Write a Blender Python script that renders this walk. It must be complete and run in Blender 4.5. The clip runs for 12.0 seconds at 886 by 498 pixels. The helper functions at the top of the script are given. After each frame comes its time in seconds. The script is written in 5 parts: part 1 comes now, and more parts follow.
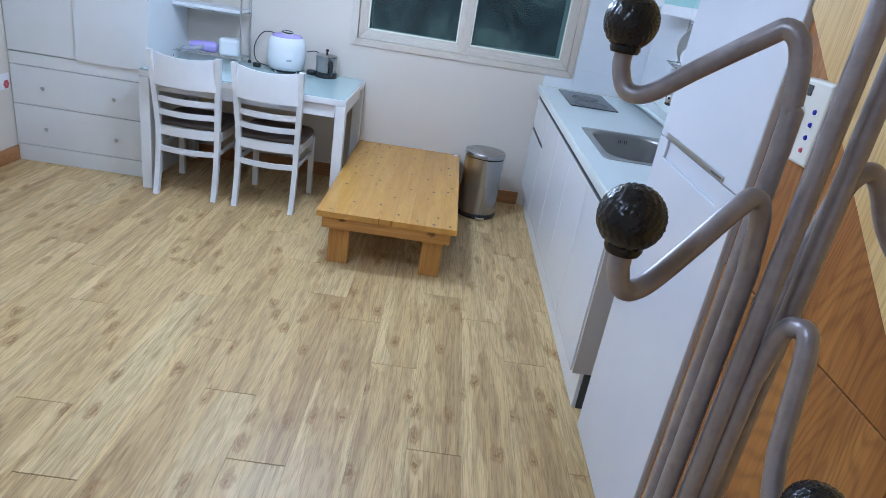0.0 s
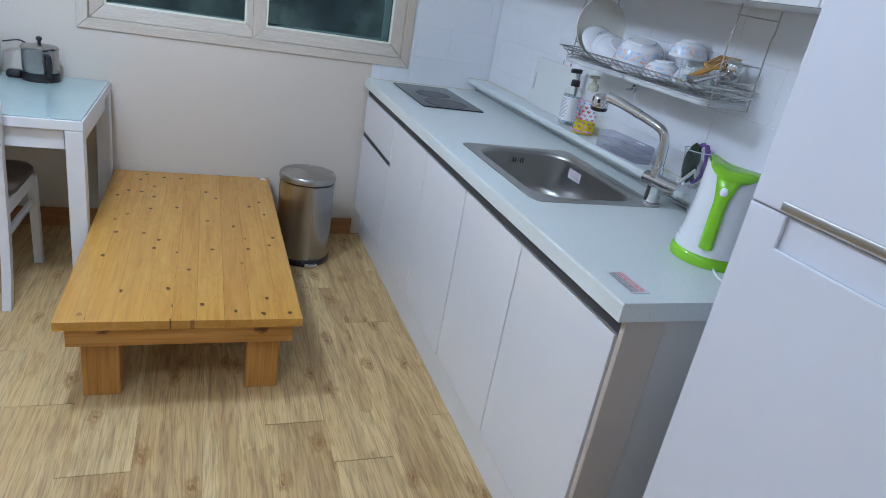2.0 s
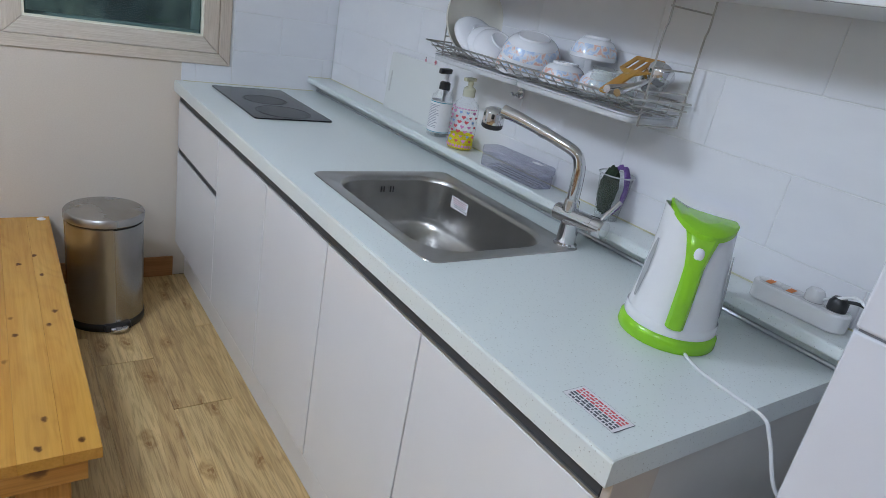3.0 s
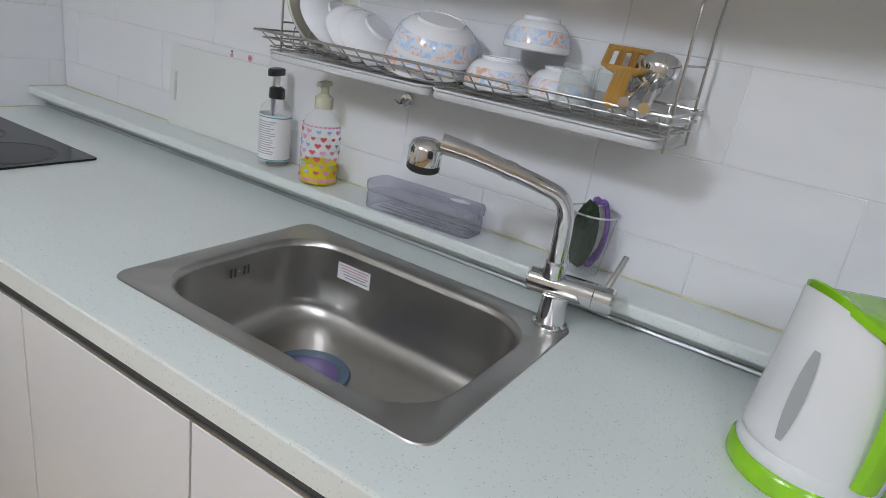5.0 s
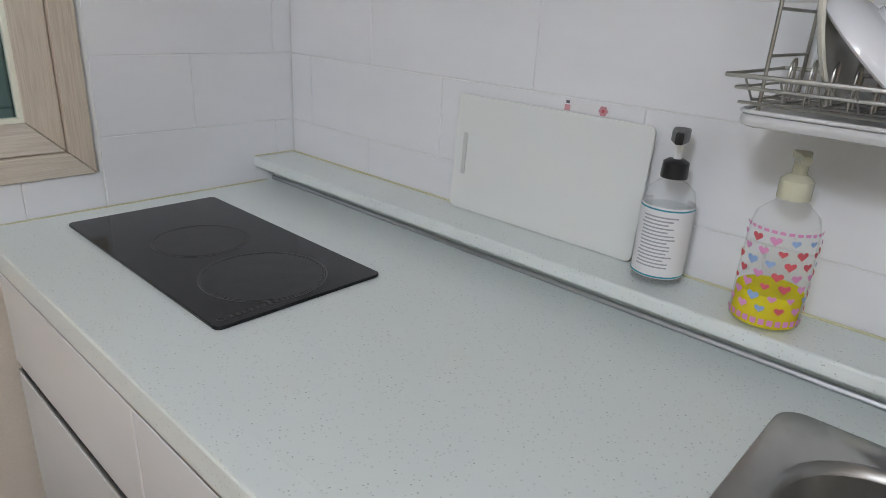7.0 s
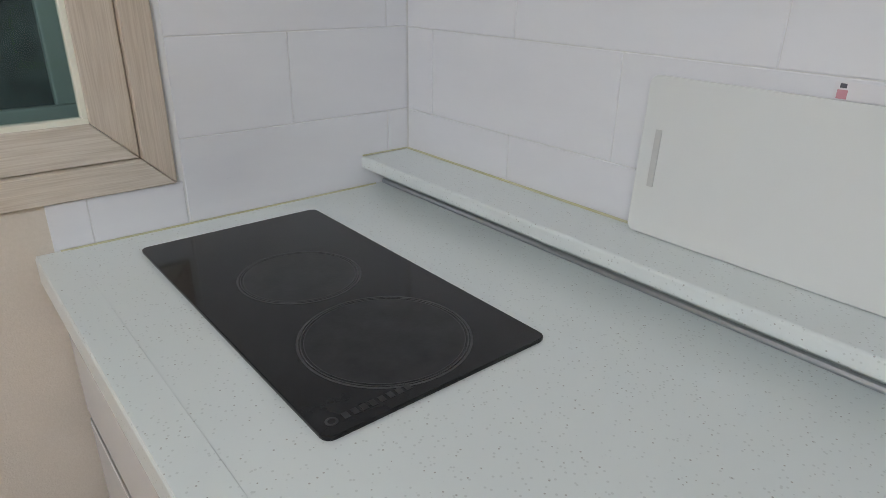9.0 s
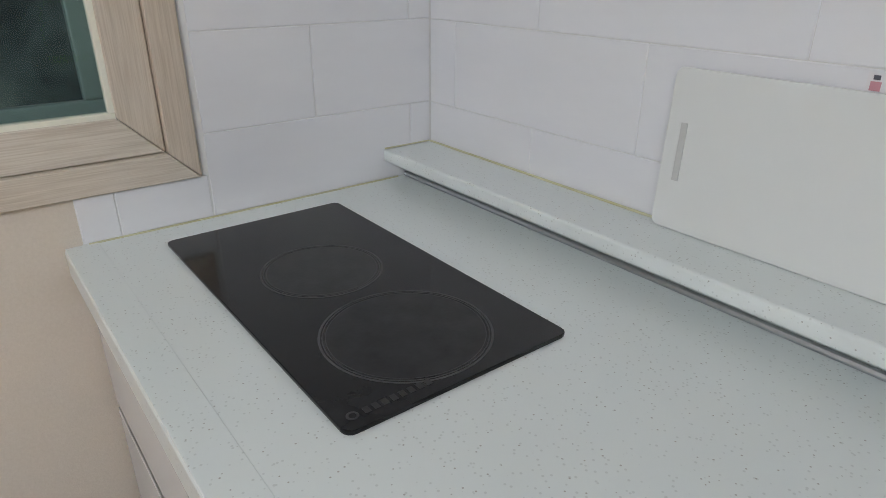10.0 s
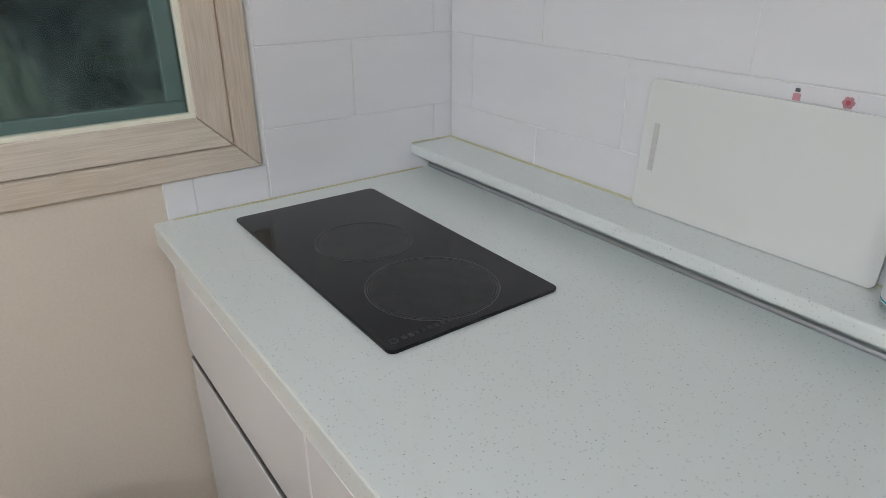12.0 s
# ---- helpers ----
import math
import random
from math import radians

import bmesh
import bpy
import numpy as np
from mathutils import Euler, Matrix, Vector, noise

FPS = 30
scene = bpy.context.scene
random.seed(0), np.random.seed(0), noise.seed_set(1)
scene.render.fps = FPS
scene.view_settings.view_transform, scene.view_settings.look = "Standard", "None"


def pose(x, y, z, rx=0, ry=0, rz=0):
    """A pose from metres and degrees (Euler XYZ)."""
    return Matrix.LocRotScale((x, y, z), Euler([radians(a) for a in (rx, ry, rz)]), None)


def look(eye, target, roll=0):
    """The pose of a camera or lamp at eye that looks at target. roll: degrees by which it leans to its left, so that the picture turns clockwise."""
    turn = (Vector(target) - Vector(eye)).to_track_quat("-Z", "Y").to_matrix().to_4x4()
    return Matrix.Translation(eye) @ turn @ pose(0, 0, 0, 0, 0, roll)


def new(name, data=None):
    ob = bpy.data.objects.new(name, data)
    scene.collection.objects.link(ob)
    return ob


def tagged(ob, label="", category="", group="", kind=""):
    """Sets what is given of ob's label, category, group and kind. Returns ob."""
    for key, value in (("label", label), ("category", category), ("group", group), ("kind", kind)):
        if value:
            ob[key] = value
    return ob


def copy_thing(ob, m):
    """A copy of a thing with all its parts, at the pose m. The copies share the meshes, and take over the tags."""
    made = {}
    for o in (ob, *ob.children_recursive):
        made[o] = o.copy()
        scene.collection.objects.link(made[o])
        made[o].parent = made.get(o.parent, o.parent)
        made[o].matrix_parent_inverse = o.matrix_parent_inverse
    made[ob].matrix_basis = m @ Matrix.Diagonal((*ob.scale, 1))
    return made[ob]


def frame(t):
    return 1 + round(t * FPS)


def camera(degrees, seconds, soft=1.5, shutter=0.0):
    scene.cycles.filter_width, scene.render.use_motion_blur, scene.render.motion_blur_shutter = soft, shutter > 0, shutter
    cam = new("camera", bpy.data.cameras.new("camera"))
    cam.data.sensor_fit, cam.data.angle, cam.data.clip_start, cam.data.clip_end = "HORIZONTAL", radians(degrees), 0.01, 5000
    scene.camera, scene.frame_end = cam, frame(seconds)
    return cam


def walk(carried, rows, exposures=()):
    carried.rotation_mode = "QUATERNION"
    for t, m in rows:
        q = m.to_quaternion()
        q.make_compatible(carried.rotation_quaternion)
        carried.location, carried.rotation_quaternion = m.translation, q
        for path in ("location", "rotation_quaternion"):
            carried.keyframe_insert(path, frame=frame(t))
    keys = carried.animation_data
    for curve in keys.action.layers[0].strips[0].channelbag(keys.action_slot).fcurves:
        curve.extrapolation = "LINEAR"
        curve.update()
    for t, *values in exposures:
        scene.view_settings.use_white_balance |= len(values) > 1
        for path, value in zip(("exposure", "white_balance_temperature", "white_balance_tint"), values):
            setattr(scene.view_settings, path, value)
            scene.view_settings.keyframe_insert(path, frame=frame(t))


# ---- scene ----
cam = camera(69.2, 12.0, 0.8)
UNIT = 0.957   # metres to one unit of the plan below
PATH = [
    (0, (1.55, 0.583, 1.51), (1.611, 2.417, 0.714), 9.3),
    (0.5, (1.428, 0.766, 1.406), (1.681, 2.586, 0.615), 10.1),
    (1, (1.376, 1.091, 1.389), (1.758, 2.891, 0.605), 10.0),
    (1.5, (1.366, 1.447, 1.366), (1.881, 3.219, 0.594), 10.0),
    (2, (1.391, 1.777, 1.383), (2.093, 3.491, 0.627), 10.1),
    (2.5, (1.499, 2.066, 1.383), (2.383, 3.7, 0.644), 10.3),
    (3, (1.552, 2.326, 1.368), (2.679, 3.813, 0.649), 10.8),
    (3.2, (1.614, 2.422, 1.352), (2.834, 3.837, 0.641), 10.9),
    (4.8, (1.723, 2.963, 1.315), (3.359, 3.897, 0.643), 10.3),
    (5, (1.735, 3.017, 1.333), (3.357, 3.962, 0.64), 9.1),
    (5.5, (1.78, 3.176, 1.328), (3.403, 4.115, 0.632), 8.3),
    (6, (1.882, 3.365, 1.34), (3.457, 4.375, 0.632), 6.8),
    (6.5, (1.919, 3.567, 1.313), (3.367, 4.752, 0.606), 4.3),
    (7, (1.936, 3.796, 1.296), (3.324, 5.046, 0.58), 3.3),
    (7.5, (1.986, 3.95, 1.27), (3.329, 5.245, 0.55), 2.8),
    (9.5, (2.093, 4.111, 1.26), (3.229, 5.546, 0.452), 0.4),
    (10, (2.09, 4.109, 1.264), (3.203, 5.555, 0.446), 0.2),
    (10.5, (2.09, 4.086, 1.278), (3.184, 5.541, 0.449), 0.1),
    (11, (2.041, 4.031, 1.299), (3.122, 5.493, 0.466), 0.1),
    (11.5, (1.994, 3.982, 1.312), (3.069, 5.447, 0.475), 0.1),
    (12, (1.962, 3.946, 1.322), (3.028, 5.417, 0.487), 0.0),
]
walk(cam, [(t, look(eye, target, roll)) for t, eye, target, roll in PATH],
     [(0.0, -0.17, 4950, 11), (1.0, -0.32, 4950, 11), (1.5, -0.35, 5100, 11), (2.8, -0.46, 5700, 12), (4.8, -0.42, 6400, 13), (6.5, -0.45, 6550, 14), (9.5, -0.36, 6650, 14), (12.0, -0.36, 6650, 14)])

# ---- world and lights ----
world = bpy.data.worlds.new("world")
scene.world = world
world.use_nodes = True
world.node_tree.nodes["Background"].inputs[0].default_value = (0.035, 0.05, 0.055, 1)
world.node_tree.nodes["Background"].inputs[1].default_value = 0.3

CEIL = 2.42
LIGHT = (0.83, 0.91, 1.0)


def area(name, loc, size_x, size_y, watts, colour):
    lamp = bpy.data.lights.new(name, "AREA")
    lamp.shape, lamp.size, lamp.size_y, lamp.energy, lamp.color = "RECTANGLE", size_x, size_y, watts, colour
    ob = new(name, lamp)
    ob.matrix_world = pose(*[c * UNIT for c in loc])
    return ob


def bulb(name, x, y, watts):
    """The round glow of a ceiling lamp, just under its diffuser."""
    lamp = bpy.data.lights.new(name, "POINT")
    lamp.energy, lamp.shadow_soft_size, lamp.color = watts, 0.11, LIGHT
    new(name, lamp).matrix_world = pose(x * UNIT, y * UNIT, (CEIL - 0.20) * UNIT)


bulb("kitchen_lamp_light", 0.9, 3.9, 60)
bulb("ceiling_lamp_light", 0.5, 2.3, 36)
# added fill, no known lamp: brightens the near floor and foreground
area("entry_fill_light", (0.6, 0.3, CEIL - 0.10), 0.5, 0.5, 8, LIGHT)


# ---- materials ----
def material(name, colour, rough=0.5, metal=0.0, spec=0.5):
    m = bpy.data.materials.new(name)
    m.use_nodes = True
    b = m.node_tree.nodes["Principled BSDF"]
    b.inputs["Base Color"].default_value = (*colour, 1)
    b.inputs["Roughness"].default_value = rough
    b.inputs["Metallic"].default_value = metal
    b.inputs["Specular IOR Level"].default_value = spec
    return m


def node(m, kind, **values):
    n = m.node_tree.nodes.new(kind)
    for key, value in values.items():
        if key in n.inputs:
            n.inputs[key].default_value = value
    return n


def link(m, a, out, b, into):
    m.node_tree.links.new(a.outputs[out], b.inputs[into])


def coords(m, scale=(1, 1, 1), shuffle=False, turn=(0, 0, 0)):
    """Object coordinates in metres, stretched; shuffled by the piece's own random number."""
    tex = m.node_tree.nodes.new("ShaderNodeTexCoord")
    mp = m.node_tree.nodes.new("ShaderNodeMapping")
    mp.inputs["Scale"].default_value = scale
    mp.inputs["Rotation"].default_value = turn
    link(m, tex, "Object", mp, "Vector")
    if shuffle:
        info = m.node_tree.nodes.new("ShaderNodeObjectInfo")
        mul = m.node_tree.nodes.new("ShaderNodeVectorMath")
        mul.operation = "SCALE"
        mul.inputs[0].default_value = (17.3, 31.1, 7.7)
        link(m, info, "Random", mul, "Scale")
        link(m, mul, "Vector", mp, "Location")
    return mp


def ramp(m, stops):
    r = m.node_tree.nodes.new("ShaderNodeValToRGB")
    el = r.color_ramp.elements
    while len(el) < len(stops):
        el.new(0.5)
    for e, (p, c) in zip(el, stops):
        e.position, e.color = p, (*c, 1)
    return r


def bump(m, src, out, strength, distance):
    b = m.node_tree.nodes.new("ShaderNodeBump")
    b.inputs["Strength"].default_value = strength
    b.inputs["Distance"].default_value = distance
    link(m, src, out, b, "Height")
    link(m, b, "Normal", m.node_tree.nodes["Principled BSDF"], "Normal")
    return b


def varied(name, dark, light, scale=6.0, rough=0.5, metal=0.0, grain=180.0, grain_bump=0.15, spec=0.5, stretch=(1, 1, 1), shuffle=False, depth=0.0006):
    """A surface whose colour drifts slowly between two tones, with a fine relief."""
    m = material(name, light, rough, metal, spec)
    mp = coords(m, stretch, shuffle)
    n1 = node(m, "ShaderNodeTexNoise", Scale=scale, Detail=6.0, Roughness=0.6)
    link(m, mp, "Vector", n1, "Vector")
    r = ramp(m, [(0.3, dark), (0.7, light)])
    link(m, n1, "Fac", r, "Fac")
    link(m, r, "Color", m.node_tree.nodes["Principled BSDF"], "Base Color")
    n2 = node(m, "ShaderNodeTexNoise", Scale=grain, Detail=3.0)
    link(m, mp, "Vector", n2, "Vector")
    bump(m, n2, "Fac", grain_bump, depth)
    rr = node(m, "ShaderNodeMapRange")
    rr.inputs["To Min"].default_value, rr.inputs["To Max"].default_value = rough * 0.8, min(1, rough * 1.2)
    link(m, n1, "Fac", rr, "Value")
    link(m, rr, "Result", m.node_tree.nodes["Principled BSDF"], "Roughness")
    return m


def timber(name, tones, along="y", ring=9.0, stretch=9.0, rough=0.4, knots=0.0, knot_colour=(0.12, 0.05, 0.02), shuffle=True, fine=60.0, knot_scale=5.5, contrast=1.0, flat=2, tones_vary=True, pores=0.75, figure=0.0, bands=70.0):
    """Wood: streaks along one axis, waving growth rings and, if wanted, small knots."""
    m = material(name, tones[1], rough)
    axis = "xyz".index(along)
    st = [stretch] * 3
    st[axis] = 1.0
    mp = coords(m, tuple(st), shuffle)
    n1 = node(m, "ShaderNodeTexNoise", Scale=ring * 0.12, Detail=7.0, Roughness=0.62, Distortion=0.5)
    link(m, mp, "Vector", n1, "Vector")
    lo, hi = 0.5 - 0.22 / contrast, 0.5 + 0.22 / contrast
    r = ramp(m, [(lo, tones[0]), ((lo + hi) / 2, tones[1]), (hi, tones[2])])
    link(m, n1, "Fac", r, "Fac")
    st2 = [fine * 5] * 3
    st2[axis] = fine * 0.12
    mp2 = coords(m, tuple(st2), shuffle)
    n2 = node(m, "ShaderNodeTexNoise", Scale=1.0, Detail=3.0)
    link(m, mp2, "Vector", n2, "Vector")
    dark = ramp(m, [(0.35, (0.72, 0.66, 0.6)), (0.6, (1, 1, 1))])
    link(m, n2, "Fac", dark, "Fac")
    mix = m.node_tree.nodes.new("ShaderNodeMix")
    mix.data_type, mix.blend_type = "RGBA", "MULTIPLY"
    mix.inputs[0].default_value = pores
    link(m, r, "Color", mix, 6)
    link(m, dark, "Color", mix, 7)
    if figure:
        st4 = [stretch * 1.2] * 3
        st4[axis] = stretch * 0.28
        rings = node(m, "ShaderNodeTexNoise", Scale=ring * 0.06, Detail=2.5, Roughness=0.45, Distortion=0.5)
        link(m, coords(m, tuple(st4), shuffle), "Vector", rings, "Vector")
        many = node(m, "ShaderNodeMath")
        many.operation = "MULTIPLY"
        many.inputs[1].default_value = bands
        link(m, rings, "Fac", many, 0)
        wave = node(m, "ShaderNodeMath")
        wave.operation = "SINE"
        link(m, many, "Value", wave, 0)
        span = node(m, "ShaderNodeMapRange")
        span.inputs["From Min"].default_value = -1.0
        link(m, wave, "Value", span, "Value")
        line = ramp(m, [(0.0, (0.50, 0.42, 0.36)), (0.45, (0.95, 0.93, 0.9)), (1.0, (1.06, 1.06, 1.06))])
        link(m, span, "Result", line, "Fac")
        mf = m.node_tree.nodes.new("ShaderNodeMix")
        mf.data_type, mf.blend_type = "RGBA", "MULTIPLY"
        mf.inputs[0].default_value = figure
        link(m, mix, 2, mf, 6)
        link(m, line, "Color", mf, 7)
        mix = mf
    last = mix
    if tones_vary:
        info = m.node_tree.nodes.new("ShaderNodeObjectInfo")
        tone = ramp(m, [(0.0, (0.80, 0.70, 0.60)), (0.25, (0.95, 0.92, 0.86)), (1.0, (1.0, 1.0, 0.98))])
        link(m, info, "Random", tone, "Fac")
        mt = m.node_tree.nodes.new("ShaderNodeMix")
        mt.data_type, mt.blend_type = "RGBA", "MULTIPLY"
        mt.inputs[0].default_value = 0.7
        link(m, mix, 2, mt, 6)
        link(m, tone, "Color", mt, 7)
        mix = mt
        last = mt
    if knots:
        st3 = [knot_scale] * 3
        st3[axis] = knot_scale * 0.7
        st3[flat] = 0.0
        mp3 = coords(m, tuple(st3), shuffle, ((0, radians(90), 0), (radians(90), 0, 0), (0, 0, 0))[flat])
        v = node(m, "ShaderNodeTexVoronoi", Scale=1.0, Randomness=1.0)
        v.voronoi_dimensions = "2D"
        bend = node(m, "ShaderNodeTexNoise", Scale=7.0, Detail=3.0)
        link(m, mp3, "Vector", bend, "Vector")
        sway = m.node_tree.nodes.new("ShaderNodeVectorMath")
        sway.operation = "MULTIPLY_ADD"
        sway.inputs[1].default_value = (0.16, 0.16, 0)
        link(m, bend, "Color", sway, 0)
        link(m, mp3, "Vector", sway, 2)
        link(m, sway, "Vector", v, "Vector")
        k = ramp(m, [(0.0, (1, 1, 1)), (knots * 0.55, (0.8, 0.8, 0.8)), (knots, (0, 0, 0))])
        link(m, v, "Distance", k, "Fac")
        mk = m.node_tree.nodes.new("ShaderNodeMix")
        mk.data_type = "RGBA"
        keep = ramp(m, [(0.47, (0, 0, 0)), (0.50, (1, 1, 1))])
        link(m, v, "Color", keep, "Fac")
        both = m.node_tree.nodes.new("ShaderNodeMix")
        both.data_type, both.blend_type = "RGBA", "MULTIPLY"
        both.inputs[0].default_value = 1.0
        link(m, k, "Color", both, 6)
        link(m, keep, "Color", both, 7)
        link(m, both, 2, mk, 0)
        link(m, mix, 2, mk, 6)
        mk.inputs[7].default_value = (*knot_colour, 1)
        last = mk
    link(m, last, 2, m.node_tree.nodes["Principled BSDF"], "Base Color")
    bump(m, n2, "Fac", 0.12, 0.0006)
    return m


def clear(name, colour=(1, 1, 1), rough=0.02, solid=0.06, gloss=0.1, rim=1.0):
    """Thin clear glass or plastic: mostly let through, a little body colour, Fresnel gloss."""
    m = bpy.data.materials.new(name)
    m.use_nodes = True
    t = m.node_tree
    t.nodes.clear()
    out = t.nodes.new("ShaderNodeOutputMaterial")
    tr = t.nodes.new("ShaderNodeBsdfTransparent")
    tr.inputs[0].default_value = (*colour, 1)
    df = t.nodes.new("ShaderNodeBsdfDiffuse")
    df.inputs[0].default_value = (*colour, 1)
    gl = t.nodes.new("ShaderNodeBsdfGlossy")
    gl.inputs["Roughness"].default_value = rough
    fr = t.nodes.new("ShaderNodeLayerWeight")
    fr.inputs["Blend"].default_value = 0.12 + gloss
    a, b = t.nodes.new("ShaderNodeMixShader"), t.nodes.new("ShaderNodeMixShader")
    a.inputs[0].default_value = solid
    t.links.new(tr.outputs[0], a.inputs[1])
    t.links.new(df.outputs[0], a.inputs[2])
    weak = t.nodes.new("ShaderNodeMath")
    weak.operation = "MULTIPLY"
    weak.inputs[1].default_value = rim
    t.links.new(fr.outputs["Fresnel"], weak.inputs[0])
    t.links.new(weak.outputs[0], b.inputs[0])
    t.links.new(a.outputs[0], b.inputs[1])
    t.links.new(gl.outputs[0], b.inputs[2])
    t.links.new(b.outputs[0], out.inputs[0])
    return m


M_WALL = varied("wallpaper", (0.65, 0.585, 0.50), (0.70, 0.635, 0.55), 170, 0.85, grain=350, grain_bump=0.5, spec=0.2, depth=0.001)
M_CEIL = varied("ceiling_paper", (0.74, 0.74, 0.72), (0.8, 0.8, 0.78), 2, 0.9, grain=200, spec=0.2)


def plank_floor():
    """Printed oak vinyl: narrow strips of differing tone, fine streaks, waving grain and tan knots."""
    m = material("vinyl_plank", (0.45, 0.36, 0.24), 0.42)
    bsdf = m.node_tree.nodes["Principled BSDF"]

    def blend(a, a_out, c, c_out, how, amount):
        x = m.node_tree.nodes.new("ShaderNodeMix")
        x.data_type, x.blend_type = "RGBA", how
        if isinstance(amount, float):
            x.inputs[0].default_value = amount
        else:
            link(m, amount, "Color", x, 0)
        link(m, a, a_out, x, 6)
        if isinstance(c, tuple):
            x.inputs[7].default_value = (*c, 1)
        else:
            link(m, c, c_out, x, 7)
        return x

    warp = node(m, "ShaderNodeTexNoise", Scale=3.0, Detail=2.0)
    link(m, coords(m, (2, 0.6, 0), True), "Vector", warp, "Vector")
    lane = coords(m, (11, 0.6, 0), True)
    push = m.node_tree.nodes.new("ShaderNodeVectorMath")
    push.operation = "MULTIPLY_ADD"
    push.inputs[1].default_value = (1.6, 0.8, 0)
    link(m, warp, "Color", push, 0)
    link(m, lane, "Vector", push, 2)
    strip = node(m, "ShaderNodeTexVoronoi", Scale=1.0, Randomness=0.8)
    strip.voronoi_dimensions = "2D"
    strip.distance = "CHEBYCHEV"
    link(m, push, "Vector", strip, "Vector")
    sep = m.node_tree.nodes.new("ShaderNodeSeparateColor")
    link(m, strip, "Color", sep, "Color")
    tone = ramp(m, [(0.0, (0.51, 0.35, 0.155)), (0.35, (0.57, 0.405, 0.185)), (0.7, (0.625, 0.455, 0.215)), (1.0, (0.66, 0.505, 0.255))])
    link(m, sep, "Red", tone, "Fac")
    soft = node(m, "ShaderNodeTexNoise", Scale=1.0, Detail=5.0, Roughness=0.6, Distortion=0.6)
    link(m, coords(m, (34, 1.7, 0), True), "Vector", soft, "Vector")
    streak = ramp(m, [(0.36, (0.62, 0.57, 0.52)), (0.50, (1, 1, 1)), (0.64, (1.12, 1.10, 1.05))])
    link(m, soft, "Fac", streak, "Fac")
    c = blend(tone, "Color", streak, "Color", "MULTIPLY", 0.5)
    figure = node(m, "ShaderNodeTexNoise", Scale=1.0, Detail=2.5, Roughness=0.5, Distortion=0.7)
    link(m, coords(m, (13.0, 1.1, 0), True), "Vector", figure, "Vector")
    many = node(m, "ShaderNodeMath")
    many.operation = "MULTIPLY"
    many.inputs[1].default_value = 46.0
    link(m, figure, "Fac", many, 0)
    wave = node(m, "ShaderNodeMath")
    wave.operation = "SINE"
    link(m, many, "Value", wave, 0)
    span = node(m, "ShaderNodeMapRange")
    span.inputs["From Min"].default_value = -1.0
    link(m, wave, "Value", span, "Value")
    ring = ramp(m, [(0.0, (0.74, 0.69, 0.62)), (0.4, (1, 1, 1)), (1.0, (1.05, 1.05, 1.04))])
    link(m, span, "Result", ring, "Fac")
    broad = node(m, "ShaderNodeTexNoise", Scale=1.0, Detail=6.0, Roughness=0.65, Distortion=1.0)
    link(m, coords(m, (26, 2.0, 0), True), "Vector", broad, "Vector")
    patch = ramp(m, [(0.36, (0.72, 0.66, 0.60)), (0.5, (1, 1, 1)), (0.66, (1.10, 1.09, 1.06))])
    link(m, broad, "Fac", patch, "Fac")
    c = blend(c, 2, patch, "Color", "MULTIPLY", 0.42)
    c = blend(c, 2, ring, "Color", "MULTIPLY", 0.55)
    knot = node(m, "ShaderNodeTexVoronoi", Scale=1.0, Randomness=1.0)
    knot.voronoi_dimensions = "2D"
    bend = node(m, "ShaderNodeTexNoise", Scale=1.0, Detail=3.0)
    link(m, coords(m, (40, 16, 0), True), "Vector", bend, "Vector")
    sway = m.node_tree.nodes.new("ShaderNodeVectorMath")
    sway.operation = "MULTIPLY_ADD"
    sway.inputs[1].default_value = (0.34, 0.26, 0)
    link(m, bend, "Color", sway, 0)
    link(m, coords(m, (6.0, 2.6, 0), True), "Vector", sway, 2)
    link(m, sway, "Vector", knot, "Vector")
    halo = ramp(m, [(0.0, (1, 1, 1)), (0.035, (0.8, 0.8, 0.8)), (0.055, (0.3, 0.3, 0.3)), (0.085, (0.6, 0.6, 0.6)), (0.16, (0, 0, 0))])
    link(m, knot, "Distance", halo, "Fac")
    c = blend(c, 2, (0.27, 0.135, 0.03), 0, "MIX", halo)
    fine = node(m, "ShaderNodeTexNoise", Scale=1.0, Detail=2.0)
    link(m, coords(m, (230, 11, 0), True), "Vector", fine, "Vector")
    pore = ramp(m, [(0.36, (0.62, 0.55, 0.46)), (0.5, (1, 1, 1))])
    link(m, fine, "Fac", pore, "Fac")
    c = blend(c, 2, pore, "Color", "MULTIPLY", 0.6)
    link(m, c, 2, bsdf, "Base Color")
    bump(m, fine, "Fac", 0.1, 0.0005)
    return m


M_FLOOR = plank_floor()
M_SEAM = material("floor_seam", (0.05, 0.035, 0.022), 0.9)
M_TILE = varied("glazed_tile", (0.76, 0.765, 0.785), (0.80, 0.805, 0.82), 4, 0.3, grain=35, grain_bump=0.06, stretch=(1, 1, 3), shuffle=True)
M_GROUT = varied("tile_grout", (0.73, 0.73, 0.715), (0.79, 0.79, 0.775), 20, 0.9, grain=300, spec=0.2)
M_BASE = timber("baseboard_wood", ((0.30, 0.13, 0.04), (0.42, 0.20, 0.07), (0.5, 0.26, 0.1)), "x", rough=0.45, shuffle=False)
M_SASH = timber("window_vinyl_wood", ((0.64, 0.59, 0.52), (0.70, 0.65, 0.58), (0.75, 0.70, 0.63)), "x", ring=40, stretch=22, rough=0.5, fine=110, pores=0.55)
M_SASH_V = timber("window_vinyl_wood_upright", ((0.64, 0.59, 0.52), (0.70, 0.65, 0.58), (0.75, 0.70, 0.63)), "z", ring=40, stretch=22, rough=0.5, fine=110, pores=0.55)
